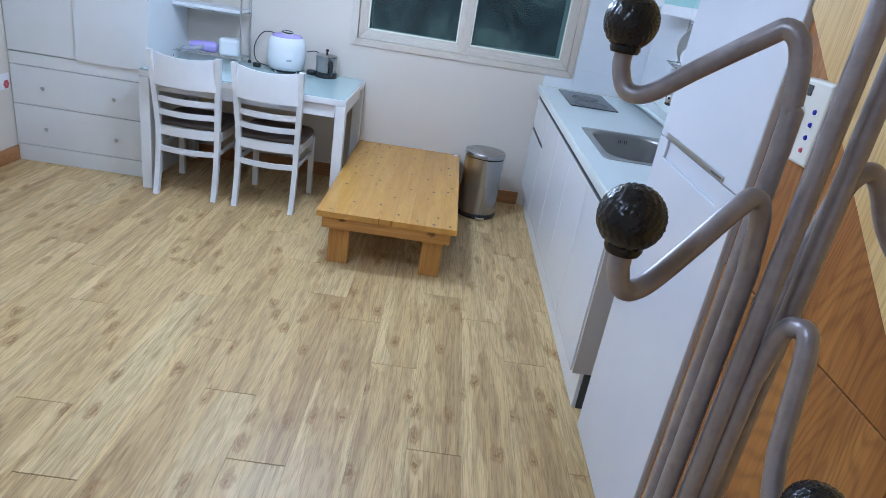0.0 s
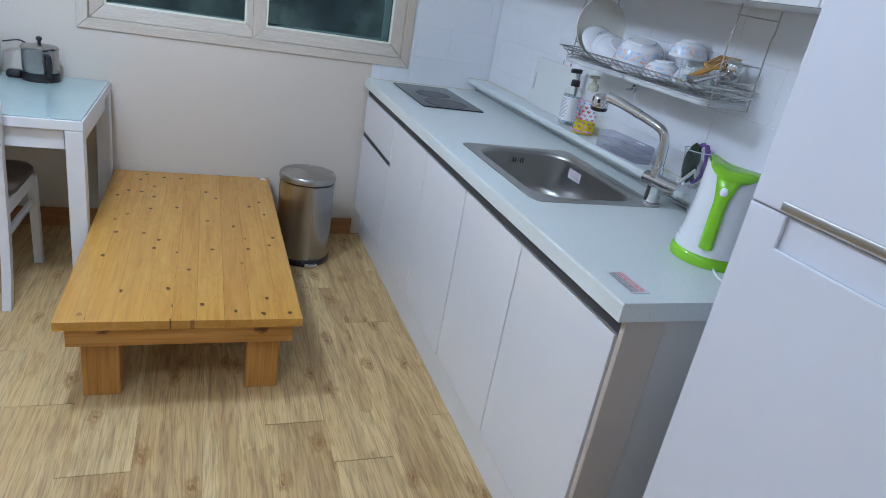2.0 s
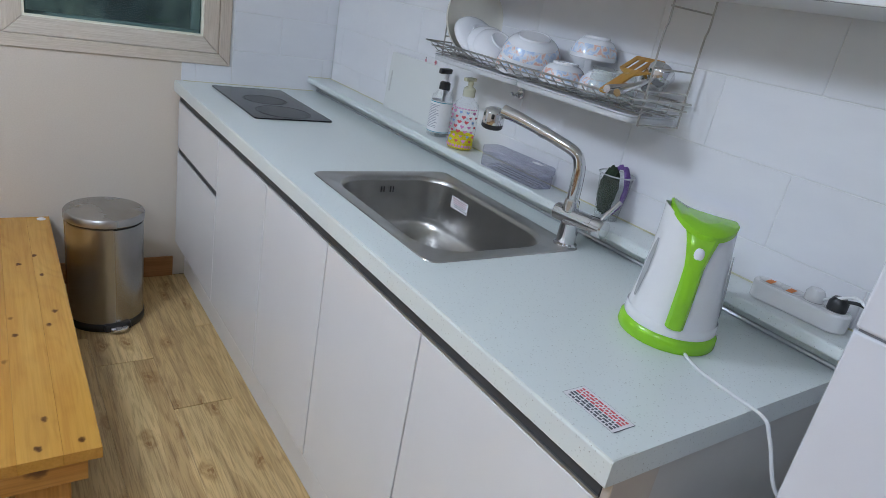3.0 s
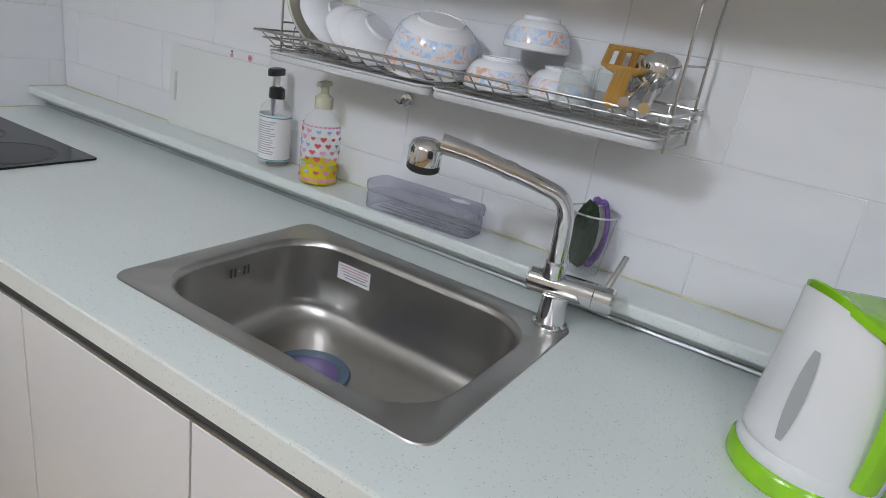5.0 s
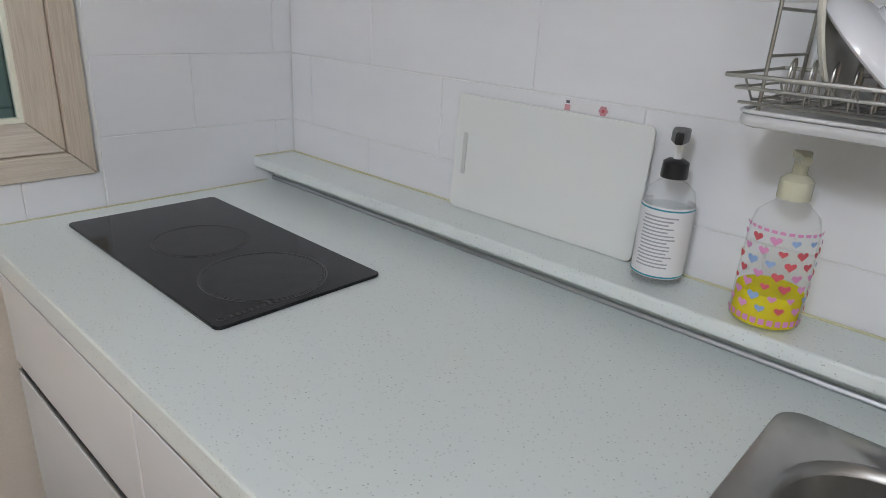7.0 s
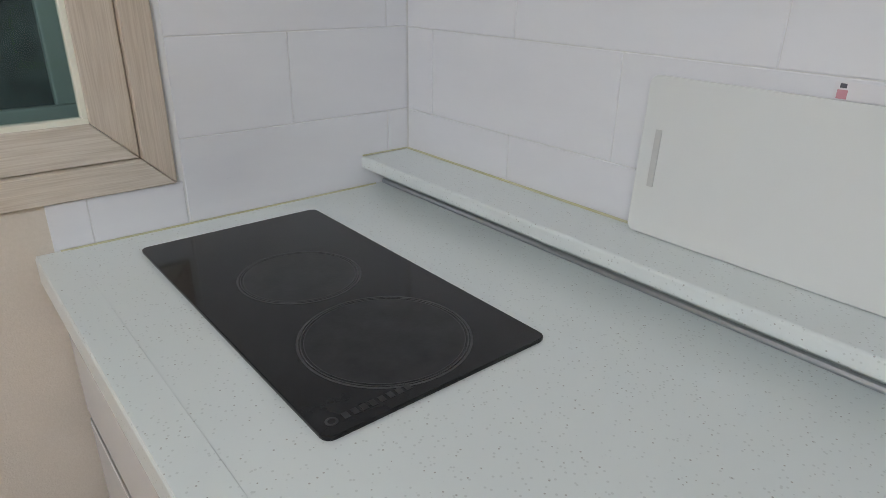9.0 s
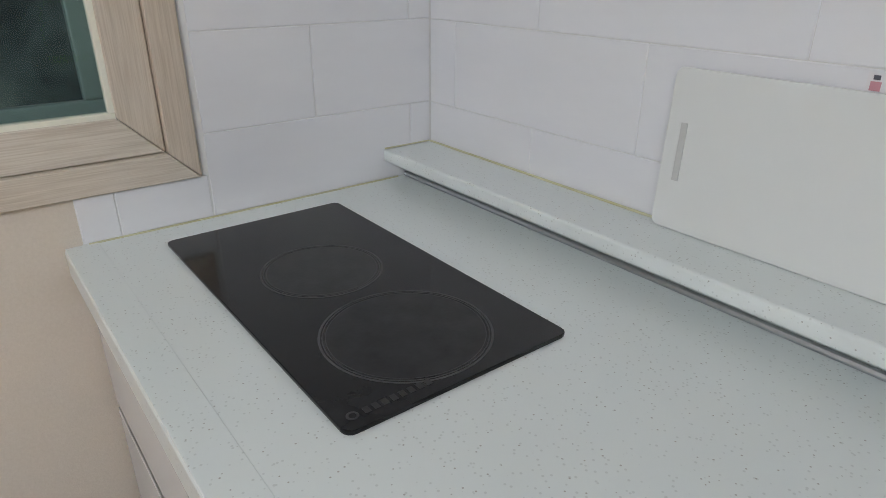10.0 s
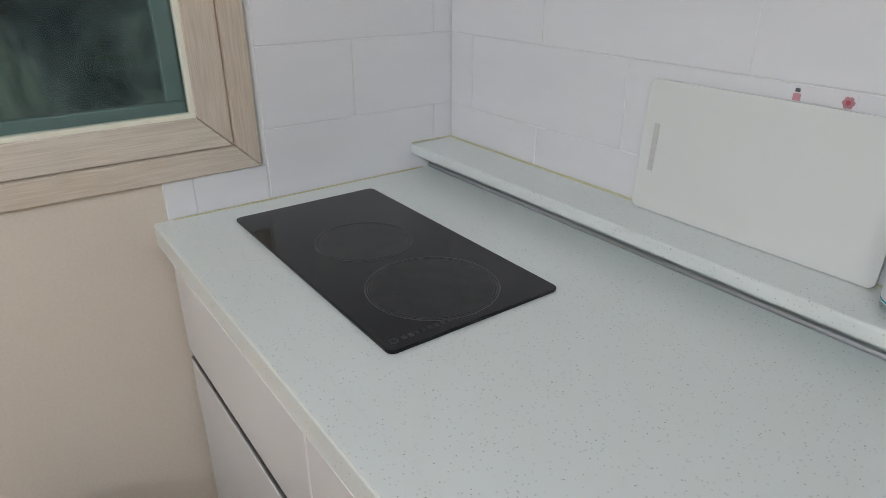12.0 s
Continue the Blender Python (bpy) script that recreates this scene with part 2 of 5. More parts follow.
M_CREAM = material("window_gasket", (0.84, 0.83, 0.70), 0.6)
M_TEAL = varied("outer_sash_paint", (0.27, 0.36, 0.335), (0.34, 0.43, 0.40), 8, 0.4)
M_GLASS = clear("window_glass", (0.80, 0.87, 0.855), 0.02, 0.012)
M_WOODWALL = timber("oiled_plywood", ((0.26, 0.095, 0.014), (0.36, 0.145, 0.024), (0.44, 0.20, 0.04)), "z", ring=10, stretch=5, rough=0.42, knots=0.075, knot_colour=(0.10, 0.035, 0.010), fine=40, knot_scale=5.5, shuffle=True, flat=0, contrast=1.6, figure=0.5, bands=260.0)
M_WOODSTILE = timber("oiled_stile", ((0.34, 0.145, 0.028), (0.43, 0.20, 0.045), (0.50, 0.26, 0.07)), "z", ring=10, stretch=9, rough=0.4, fine=40)
M_BRONZE = varied("aged_bronze", (0.09, 0.06, 0.035), (0.16, 0.11, 0.07), 30, 0.35, metal=1.0)
M_PALEWOOD = timber("pale_board", ((0.62, 0.40, 0.13), (0.70, 0.48, 0.18), (0.76, 0.55, 0.24)), "y", rough=0.45, shuffle=False, tones_vary=False)
M_PINE = timber("varnished_pine", ((0.46, 0.21, 0.034), (0.58, 0.31, 0.058), (0.65, 0.385, 0.09)), "y", ring=16, stretch=7, rough=0.2, knots=0.105, knot_colour=(0.07, 0.024, 0.008), fine=30, knot_scale=10.5, figure=0.12, bands=60.0, contrast=0.6, pores=0.35)
M_PINE_X = timber("varnished_pine_cross", ((0.40, 0.18, 0.035), (0.51, 0.255, 0.055), (0.58, 0.32, 0.085)), "x", ring=16, stretch=7, rough=0.28, knots=0.12, knot_colour=(0.10, 0.035, 0.012), fine=30, knot_scale=6.0, flat=1)
M_PINE_Z = timber("varnished_pine_upright", ((0.40, 0.18, 0.035), (0.51, 0.255, 0.055), (0.58, 0.32, 0.085)), "z", ring=16, stretch=7, rough=0.28, knots=0.12, knot_colour=(0.10, 0.035, 0.012), fine=30, knot_scale=6.5, flat=1)
M_WHITE = varied("white_lacquer", (0.76, 0.765, 0.775), (0.81, 0.815, 0.825), 3, 0.3, grain=60, grain_bump=0.02)
M_GLOSSWHITE = varied("gloss_white_panel", (0.77, 0.775, 0.79), (0.80, 0.805, 0.82), 2, 0.14, grain=25, grain_bump=0.02)
M_CHAIRWHITE = varied("chair_paint", (0.73, 0.73, 0.74), (0.80, 0.80, 0.81), 7, 0.38, grain=90, grain_bump=0.06)
M_WARDROBE = varied("wardrobe_laminate", (0.70, 0.705, 0.70), (0.76, 0.765, 0.76), 2, 0.42, grain=120, grain_bump=0.05)
M_FRIDGE = varied("fridge_enamel", (0.68, 0.695, 0.75), (0.71, 0.725, 0.78), 2, 0.2, grain=220, grain_bump=0.04)
M_BEIGE = varied("beige_edge_panel", (0.52, 0.46, 0.395), (0.58, 0.515, 0.45), 3, 0.5)
M_ENDPANEL = varied("end_panel_board", (0.55, 0.54, 0.51), (0.62, 0.61, 0.58), 3, 0.5)
M_SEAL = material("door_seal", (0.16, 0.16, 0.17), 0.7)
# near-black tone for shade in recesses; also the control panel's dark display
M_DARK = material("recess_shade_and_display", (0.05, 0.05, 0.052), 0.6)
M_ALU = varied("aluminium_channel", (0.42, 0.43, 0.45), (0.55, 0.56, 0.58), 5, 0.35, metal=1.0, stretch=(1, 0.05, 1))


def counter_stone():
    """Pale grey-green solid surface with sparse fine chips of two colours."""
    m = material("speckled_solid_surface", (0.725, 0.770, 0.752), 0.28)
    mp = coords(m, (1, 1, 1))
    bsdf = m.node_tree.nodes["Principled BSDF"]
    last = None
    for scale, size, colour in ((130.0, 0.22, (0.58, 0.615, 0.595)), (85.0, 0.11, (0.38, 0.37, 0.33)), (52.0, 0.05, (0.26, 0.25, 0.22))):
        v = node(m, "ShaderNodeTexVoronoi", Scale=scale)
        link(m, mp, "Vector", v, "Vector")
        k = ramp(m, [(size * 0.6, (0.85, 0.85, 0.85)), (size, (0, 0, 0))])
        link(m, v, "Distance", k, "Fac")
        mix = m.node_tree.nodes.new("ShaderNodeMix")
        mix.data_type = "RGBA"
        link(m, k, "Color", mix, 0)
        if last is None:
            mix.inputs[6].default_value = (0.725, 0.770, 0.752, 1)
        else:
            link(m, last, 2, mix, 6)
        mix.inputs[7].default_value = (*colour, 1)
        last = mix
    link(m, last, 2, bsdf, "Base Color")
    return m


M_STONE = counter_stone()
M_STEEL = varied("brushed_steel", (0.42, 0.41, 0.39), (0.52, 0.51, 0.49), 5, 0.33, metal=1.0, grain=300, grain_bump=0.08)
M_STEELV = varied("satin_steel_upright", (0.36, 0.355, 0.35), (0.48, 0.475, 0.47), 5, 0.27, metal=1.0, grain=240, grain_bump=0.05, stretch=(1, 1, 0.04))
M_CHROME = material("chrome", (0.72, 0.72, 0.73), 0.06, 1.0)
M_WIRE = varied("steel_wire", (0.40, 0.39, 0.36), (0.52, 0.51, 0.48), 30, 0.3, metal=1.0)
M_BLACK = varied("black_plastic", (0.012, 0.012, 0.013), (0.02, 0.02, 0.021), 9, 0.35)
M_BLACKGLASS = varied("black_ceramic_glass", (0.006, 0.006, 0.007), (0.020, 0.020, 0.021), 22, 0.10, grain=500, grain_bump=0.02, spec=0.28)
M_GREEN = varied("lime_plastic", (0.24, 0.55, 0.012), (0.29, 0.62, 0.02), 5, 0.2)
M_KETTLE = varied("white_plastic", (0.76, 0.765, 0.77), (0.80, 0.805, 0.81), 5, 0.25)
M_PAPER = material("white_paper", (0.78, 0.77, 0.78), 0.7)
M_PINKPRINT = material("pink_print", (0.62, 0.30, 0.34), 0.7)
M_INKRED = material("red_print", (0.62, 0.10, 0.12), 0.7)
M_INK = material("dark_print", (0.10, 0.10, 0.12), 0.7)
M_LEATHER = varied("brown_leatherette", (0.075, 0.055, 0.045), (0.12, 0.09, 0.075), 9, 0.4, grain=220, grain_bump=0.3)
M_DRAIN = varied("drain_rubber", (0.07, 0.11, 0.17), (0.11, 0.16, 0.23), 12, 0.4)
M_PURPLE = varied("purple_plastic", (0.10, 0.06, 0.22), (0.16, 0.10, 0.30), 14, 0.25)
M_WATER = clear("water", (0.95, 0.97, 1), 0.02, 0.02)
M_RING = material("hob_print", (0.055, 0.055, 0.057), 0.5)
M_MARK = material("hob_mark", (0.018, 0.018, 0.019), 0.35)
M_STAIN = varied("hob_wear", (0.008, 0.008, 0.009), (0.03, 0.03, 0.031), 26, 0.3, spec=0.3)
M_GAUGE = clear("gauge_plastic", (0.56, 0.57, 0.57), 0.15, 0.6)
M_ORANGE = material("orange_shutter", (0.75, 0.22, 0.03), 0.5)
M_CLEAR = clear("clear_plastic", (0.985, 0.99, 0.99), 0.05, 0.035, -0.07, 0.35)
M_SOAP = clear("soap_liquid", (0.97, 0.985, 0.985), 0.1, 0.05, -0.08, 0.3)
M_YELLOW = clear("yellow_liquid", (0.92, 0.80, 0.01), 0.1, 0.75, -0.08, 0.3)
M_PALECAP = clear("cream_pump_plastic", (0.88, 0.86, 0.68), 0.25, 0.6)
M_TEALINK = material("teal_print", (0.03, 0.28, 0.36), 0.5)
M_INKPALE = material("pale_red_print", (0.62, 0.42, 0.46), 0.6)
M_CAULK = varied("yellowed_caulk", (0.56, 0.53, 0.30), (0.66, 0.64, 0.46), 14, 0.5)
M_INKGREY = material("grey_print", (0.36, 0.37, 0.40), 0.6)
M_PINK = material("pink_print", (0.70, 0.28, 0.52), 0.5)
M_SKY = material("blue_print", (0.28, 0.42, 0.68), 0.5)
M_SMOKE = clear("smoke_plastic", (0.80, 0.80, 0.85), 0.08, 0.14, -0.04, 0.7)
M_SCOUR = varied("green_scourer", (0.012, 0.03, 0.012), (0.04, 0.06, 0.03), 60, 0.95, grain=400, grain_bump=1.0, depth=0.002)
M_NET = varied("purple_net", (0.10, 0.04, 0.22), (0.30, 0.16, 0.50), 160, 0.7, grain=500, grain_bump=1.0, depth=0.002)
M_BOARD = clear("frosted_board", (0.835, 0.85, 0.825), 0.35, 0.85, -0.06, 0.3)
M_SLOT = material("board_slot", (0.55, 0.55, 0.53), 0.5)
M_TRAY = clear("frosted_tray", (0.84, 0.85, 0.86), 0.3, 0.7)
M_CERAMIC = varied("white_glaze", (0.78, 0.79, 0.82), (0.82, 0.83, 0.86), 8, 0.12, grain=20, grain_bump=0.01)
M_CREAMWARE = varied("cream_glaze", (0.70, 0.68, 0.60), (0.76, 0.74, 0.66), 8, 0.14, grain=20, grain_bump=0.01)
M_GLASSWARE = clear("tumbler_glass", (0.97, 0.985, 0.98), 0.02, 0.08, -0.05, 0.5)
M_BAMBOO = timber("bamboo", ((0.42, 0.20, 0.03), (0.52, 0.28, 0.05), (0.60, 0.35, 0.08)), "x", rough=0.45, fine=60)
M_TEALGLASS = varied("teal_back_painted_glass", (0.42, 0.66, 0.63), (0.50, 0.73, 0.70), 2, 0.08, grain=5, grain_bump=0.0)
M_TABLEGLASS = varied("table_glass", (0.42, 0.535, 0.52), (0.47, 0.58, 0.565), 2, 0.05, grain=4, grain_bump=0.0)
M_LILAC = varied("lilac_plastic", (0.40, 0.33, 0.68), (0.47, 0.40, 0.75), 5, 0.25)
M_GREYPLASTIC = varied("grey_plastic", (0.30, 0.30, 0.34), (0.38, 0.38, 0.42), 6, 0.4)
M_PETAL = material("red_petal", (0.66, 0.12, 0.13), 0.6)
M_CONTROL = varied("ivory_plastic", (0.72, 0.69, 0.62), (0.78, 0.75, 0.68), 6, 0.4)
M_BLUELAMP = material("blue_lens", (0.03, 0.03, 0.42), 0.2)
M_STAND = varied("grey_lacquered_steel", (0.31, 0.28, 0.285), (0.42, 0.38, 0.385), 60, 0.36, metal=0.5, grain=260, grain_bump=0.35)
M_BALL = varied("black_dimpled_plastic", (0.010, 0.009, 0.009), (0.016, 0.015, 0.015), 20, 0.22)
M_LAMP = material("lamp_diffuser", (0.9, 0.9, 0.9), 0.5)
M_LAMP.node_tree.nodes["Principled BSDF"].inputs["Emission Color"].default_value = (0.95, 0.98, 1, 1)
M_LAMP.node_tree.nodes["Principled BSDF"].inputs["Emission Strength"].default_value = 3.0


def floral():
    """Pastel blossoms on a pale blue ground."""
    m = material("floral_print", (0.6, 0.7, 0.85), 0.15)
    mp = coords(m, (1, 1, 1), True)
    n = node(m, "ShaderNodeTexNoise", Scale=62.0, Detail=3.0, Distortion=0.8)
    link(m, mp, "Vector", n, "Vector")
    r = ramp(m, [(0.36, (0.48, 0.60, 0.80)), (0.47, (0.66, 0.74, 0.85)), (0.53, (0.76, 0.74, 0.76)), (0.60, (0.78, 0.55, 0.46)), (0.72, (0.74, 0.42, 0.36))])
    link(m, n, "Fac", r, "Fac")
    link(m, r, "Color", m.node_tree.nodes["Principled BSDF"], "Base Color")
    return m


M_FLORAL = floral()


# ---- mesh helpers ----
def box(bm, x0, x1, y0, y1, z0, z1, bevel=0.0, seg=2):
    m = Matrix.Translation(((x0 + x1) / 2, (y0 + y1) / 2, (z0 + z1) / 2)) @ Matrix.Diagonal((abs(x1 - x0), abs(y1 - y0), abs(z1 - z0), 1))
    made = bmesh.ops.create_cube(bm, size=1, matrix=m)
    if bevel:
        edges = list({e for v in made["verts"] for e in v.link_edges})
        bmesh.ops.bevel(bm, geom=edges, offset=bevel, segments=seg, affect="EDGES", profile=0.5)
    return bm


def boxed(x0, x1, y0, y1, z0, z1, bevel=0.0, seg=2):
    return box(bmesh.new(), x0, x1, y0, y1, z0, z1, bevel, seg)


def lathe(profile, n=32, at=(0, 0), bm=None, turn=None):
    """Turns (radius, height) pairs about the upright axis."""
    bm = bm or bmesh.new()
    rings = []
    for r, z in profile:
        if r < 1e-5:
            rings.append([bm.verts.new((at[0], at[1], z))])
        else:
            rings.append([bm.verts.new((at[0] + r * math.cos(2 * math.pi * i / n), at[1] + r * math.sin(2 * math.pi * i / n), z)) for i in range(n)])
    made = [v for ring in rings for v in ring]
    for a, b in zip(rings, rings[1:]):
        for i in range(n):
            j = (i + 1) % n
            quad = [a[i % len(a)], a[j % len(a)], b[j % len(b)], b[i % len(b)]]
            quad = [v for k, v in enumerate(quad) if v not in quad[:k]]
            if len(quad) > 2:
                bm.faces.new(quad)
    if turn is not None:
        bmesh.ops.transform(bm, matrix=turn, verts=made)
    return bm


def tube(points, r, n=10, bm=None, closed=False, radii=None):
    """A round bar along a line of points."""
    bm = bm or bmesh.new()
    pts = [Vector(p) for p in points]
    rings, up = [], None
    for i, p in enumerate(pts):
        a = pts[i - 1] if (i or closed) else p
        b = pts[(i + 1) % len(pts)] if (i + 1 < len(pts) or closed) else p
        d = (b - a).normalized()
        if up is None:
            up = d.orthogonal().normalized()
        up = (up - d * up.dot(d)).normalized()
        side = d.cross(up)
        rr = radii[i] if radii else r
        rings.append([bm.verts.new(p + (up * math.cos(2 * math.pi * k / n) + side * math.sin(2 * math.pi * k / n)) * rr) for k in range(n)])
    pairs = list(zip(rings, rings[1:])) + ([(rings[-1], rings[0])] if closed else [])
    for a, b in pairs:
        for k in range(n):
            bm.faces.new((a[k], a[(k + 1) % n], b[(k + 1) % n], b[k]))
    if not closed:
        bm.faces.new(rings[0][::-1])
        bm.faces.new(rings[-1])
    return bm


def curve_points(ctrl, steps=8):
    """A smooth line through control points (Catmull-Rom)."""
    c = [Vector(p) for p in ctrl]
    c = [c[0] * 2 - c[1]] + c + [c[-1] * 2 - c[-2]]
    out = []
    for i in range(1, len(c) - 2):
        for k in range(steps):
            t = k / steps
            p0, p1, p2, p3 = c[i - 1:i + 3]
            out.append(0.5 * ((2 * p1) + (p2 - p0) * t + (2 * p0 - 5 * p1 + 4 * p2 - p3) * t * t + (3 * p1 - p0 - 3 * p2 + p3) * t ** 3))
    out.append(c[-2])
    return out


def prism(outline, z0, z1, bevel=0.0, seg=2):
    """An upright prism over a flat outline of (x, y)."""
    bm = bmesh.new()
    f = bm.faces.new([bm.verts.new((x, y, z0)) for x, y in outline])
    made = bmesh.ops.extrude_face_region(bm, geom=[f])
    bmesh.ops.translate(bm, vec=(0, 0, z1 - z0), verts=[v for v in made["geom"] if isinstance(v, bmesh.types.BMVert)])
    if bevel:
        bmesh.ops.bevel(bm, geom=[e for e in bm.edges if abs(e.verts[0].co.z - e.verts[1].co.z) < 1e-6], offset=bevel, segments=seg, affect="EDGES", profile=0.5)
    return bm


def rounded(x0, x1, y0, y1, r, n=6):
    """The outline of a rectangle with round corners."""
    pts = []
    for cx, cy, a0 in ((x1 - r, y1 - r, 0), (x0 + r, y1 - r, 90), (x0 + r, y0 + r, 180), (x1 - r, y0 + r, 270)):
        for k in range(n + 1):
            a = radians(a0 + 90 * k / n)
            pts.append((cx + r * math.cos(a), cy + r * math.sin(a)))
    return pts


def to_mesh(name, bm, mat, smooth=True):
    bmesh.ops.recalc_face_normals(bm, faces=bm.faces)
    for e in bm.edges:
        if len(e.link_faces) == 2:
            a, b = (f.calc_area() for f in e.link_faces)
            turn = e.calc_face_angle(0)
            e.smooth = not (turn > 0.7 or (turn > 0.15 and max(a, b) > 6 * min(a, b) + 1e-9))
    for f in bm.faces:
        f.smooth = smooth and any(e.smooth for e in f.edges)
    me = bpy.data.meshes.new(name)
    bm.to_mesh(me)
    bm.free()
    me.materials.append(mat)
    return me


def part(name, bm, mat, parent, label="", at=None):
    ob = new(name, to_mesh(name, bm, mat))
    ob.parent = parent
    if at is not None:
        ob.matrix_basis = at
    return tagged(ob, label)


def spot(x, y, z, rz=0):
    """A place of the plan, in metres."""
    return Matrix.Scale(UNIT, 4) @ pose(x, y, z, 0, 0, rz)


def thing(name, label, category, at=(0, 0, 0), rz=0, group="", kind=""):
    ob = new(name)
    ob.empty_display_size = 0.1
    ob.matrix_basis = spot(*at, rz)
    return tagged(ob, label, category, group, kind)


def solid(name, bm, mat, label, category, at=None, group="", kind=""):
    """A thing of a single mesh."""
    ob = new(name, to_mesh(name, bm, mat))
    ob.matrix_basis = Matrix.Scale(UNIT, 4) @ (at if at is not None else Matrix())
    return tagged(ob, label, category, group, kind)


# ---- the room ----
FZ = -0.028      # floor level
X0, X1, Y0, Y1 = -1.185, 3.0, -1.2, 5.4
WX0, WX1, WZ0, WZ1 = 0.880, 2.503, 0.979, 2.12   # window opening in the back wall

floor = solid("floor", boxed(X0 - 0.12, X1 + 0.12, Y0 - 0.12, Y1 + 0.12, FZ - 0.06, FZ - 0.004), M_SEAM, "light oak vinyl plank floor", "floor", kind="structure")
ceiling = solid("ceiling", boxed(X0 - 0.12, X1 + 0.12, Y0 - 0.12, Y1 + 0.12, CEIL, CEIL + 0.1), M_CEIL, "plain white papered ceiling", "ceiling", kind="structure")
bm = bmesh.new()
box(bm, X0 - 0.12, WX0, Y1, Y1 + 0.22, FZ, CEIL)
box(bm, WX1, X1 + 0.12, Y1, Y1 + 0.22, FZ, CEIL)
box(bm, WX0, WX1, Y1, Y1 + 0.22, FZ, WZ0)
box(bm, WX0, WX1, Y1, Y1 + 0.22, WZ1, CEIL)
wall_north = solid("wall_north", bm, M_WALL, "beige papered wall with a wide window", "wall", kind="structure")
wall_east = solid("wall_east", boxed(X1, X1 + 0.12, Y0, Y1, FZ, CEIL), M_GROUT, "kitchen wall clad with white tiles", "wall", kind="structure")
wall_west = solid("wall_west", boxed(X0 - 0.12, X0, Y0, Y1, FZ, CEIL), M_WALL, "beige papered wall beside the wardrobe", "wall", kind="structure")
wall_south = solid("wall_south", boxed(X0 - 0.12, X1 + 0.12, Y0 - 0.12, Y0, FZ, CEIL), M_WALL, "beige papered end wall", "wall", kind="structure")

# baseboards
solid("baseboard", boxed(X0 + 0.012, 2.285, Y1 - 0.012, Y1 - 0.002, FZ, FZ + 0.10, 0.003), M_BASE, "brown wood-look baseboard along the wall", "baseboard", kind="structure")
solid("baseboard", boxed(X0 + 0.002, X0 + 0.012, Y0, Y1 - 0.014, FZ, FZ + 0.10, 0.003), M_BASE, "brown wood-look baseboard along the wall", "baseboard", kind="structure")

# ceiling lamps, all out of view; the third only houses the added entry fill
for x, y, sx, sy in ((0.5, 2.3, 0.6, 0.6), (0.9, 3.9, 0.6, 0.6), (0.6, 0.3, 0.6, 0.6)):
    lamp = thing("ceiling_lamp", "unseen flat white ceiling lamp that is lit", "lamp", (x, y, CEIL - 0.002), group="ceiling lamps")
    part("lamp_base", boxed(-sx / 2, sx / 2, -sy / 2, sy / 2, -0.03, 0, 0.006), M_WHITE, lamp)
    part("diffuser", boxed(-sx / 2 + 0.02, sx / 2 - 0.02, -sy / 2 + 0.02, sy / 2 - 0.02, -0.07, -0.031, 0.015), M_LAMP, lamp, "glowing opal diffuser")

# window: casing, two sliding sashes, outer sash and panes
window = thing("window_1", "wide two-pane sliding window in pale wood-look frames", "window", ((WX0 + WX1) / 2, Y1, WZ0), kind="structure")
W2, WH = (WX1 - WX0) / 2, WZ1 - WZ0


def mitred(parent, name, x0, x1, z0, z1, y0, y1, w, mats, bevel=0.004):
    """Four bars round an opening, cut at 45 degrees where they meet."""
    g = 0.0006
    low, high = (z0, z0 + w), (z1, z1 - w)
    for mat, corners in ((mats[0], ((x0 + g, low[0]), (x1 - g, low[0]), (x1 - w - g, low[1]), (x0 + w + g, low[1]))),
                         (mats[0], ((x0 + g, high[0]), (x0 + w + g, high[1]), (x1 - w - g, high[1]), (x1 - g, high[0]))),
                         (mats[1], ((x0, z0 + g), (x0 + w, z0 + w + g), (x0 + w, z1 - w - g), (x0, z1 - g))),
                         (mats[1], ((x1, z0 + g), (x1, z1 - g), (x1 - w, z1 - w - g), (x1 - w, z0 + w + g)))):
        bm = prism([(x, z) for x, z in corners], -y1, -y0)
        bmesh.ops.transform(bm, matrix=Matrix(((1, 0, 0, 0), (0, 0, -1, 0), (0, 1, 0, 0), (0, 0, 0, 1))), verts=bm.verts)
        bmesh.ops.bevel(bm, geom=list(bm.edges), offset=bevel * 0.5, segments=2, affect="EDGES", profile=0.5)
        bmesh.ops.recalc_face_normals(bm, faces=bm.faces)
        part(name, bm, mat, parent)


def frame_bars(parent, name, x0, x1, z0, z1, y0, y1, w, mats, bevel=0.004):
    """Four bars round an opening: the bottom, the top and two uprights between them."""
    part(name, boxed(x0, x1, y0, y1, z0, z0 + w, bevel), mats[0], parent)
    part(name, boxed(x0, x1, y0, y1, z1 - w, z1, bevel), mats[0], parent)
    part(name, boxed(x0, x0 + w, y0 + 0.0005, y1 - 0.0005, z0 + w, z1 - w, bevel), mats[1], parent)
    part(name, boxed(x1 - w, x1, y0 + 0.0005, y1 - 0.0005, z0 + w, z1 - w, bevel), mats[1], parent)


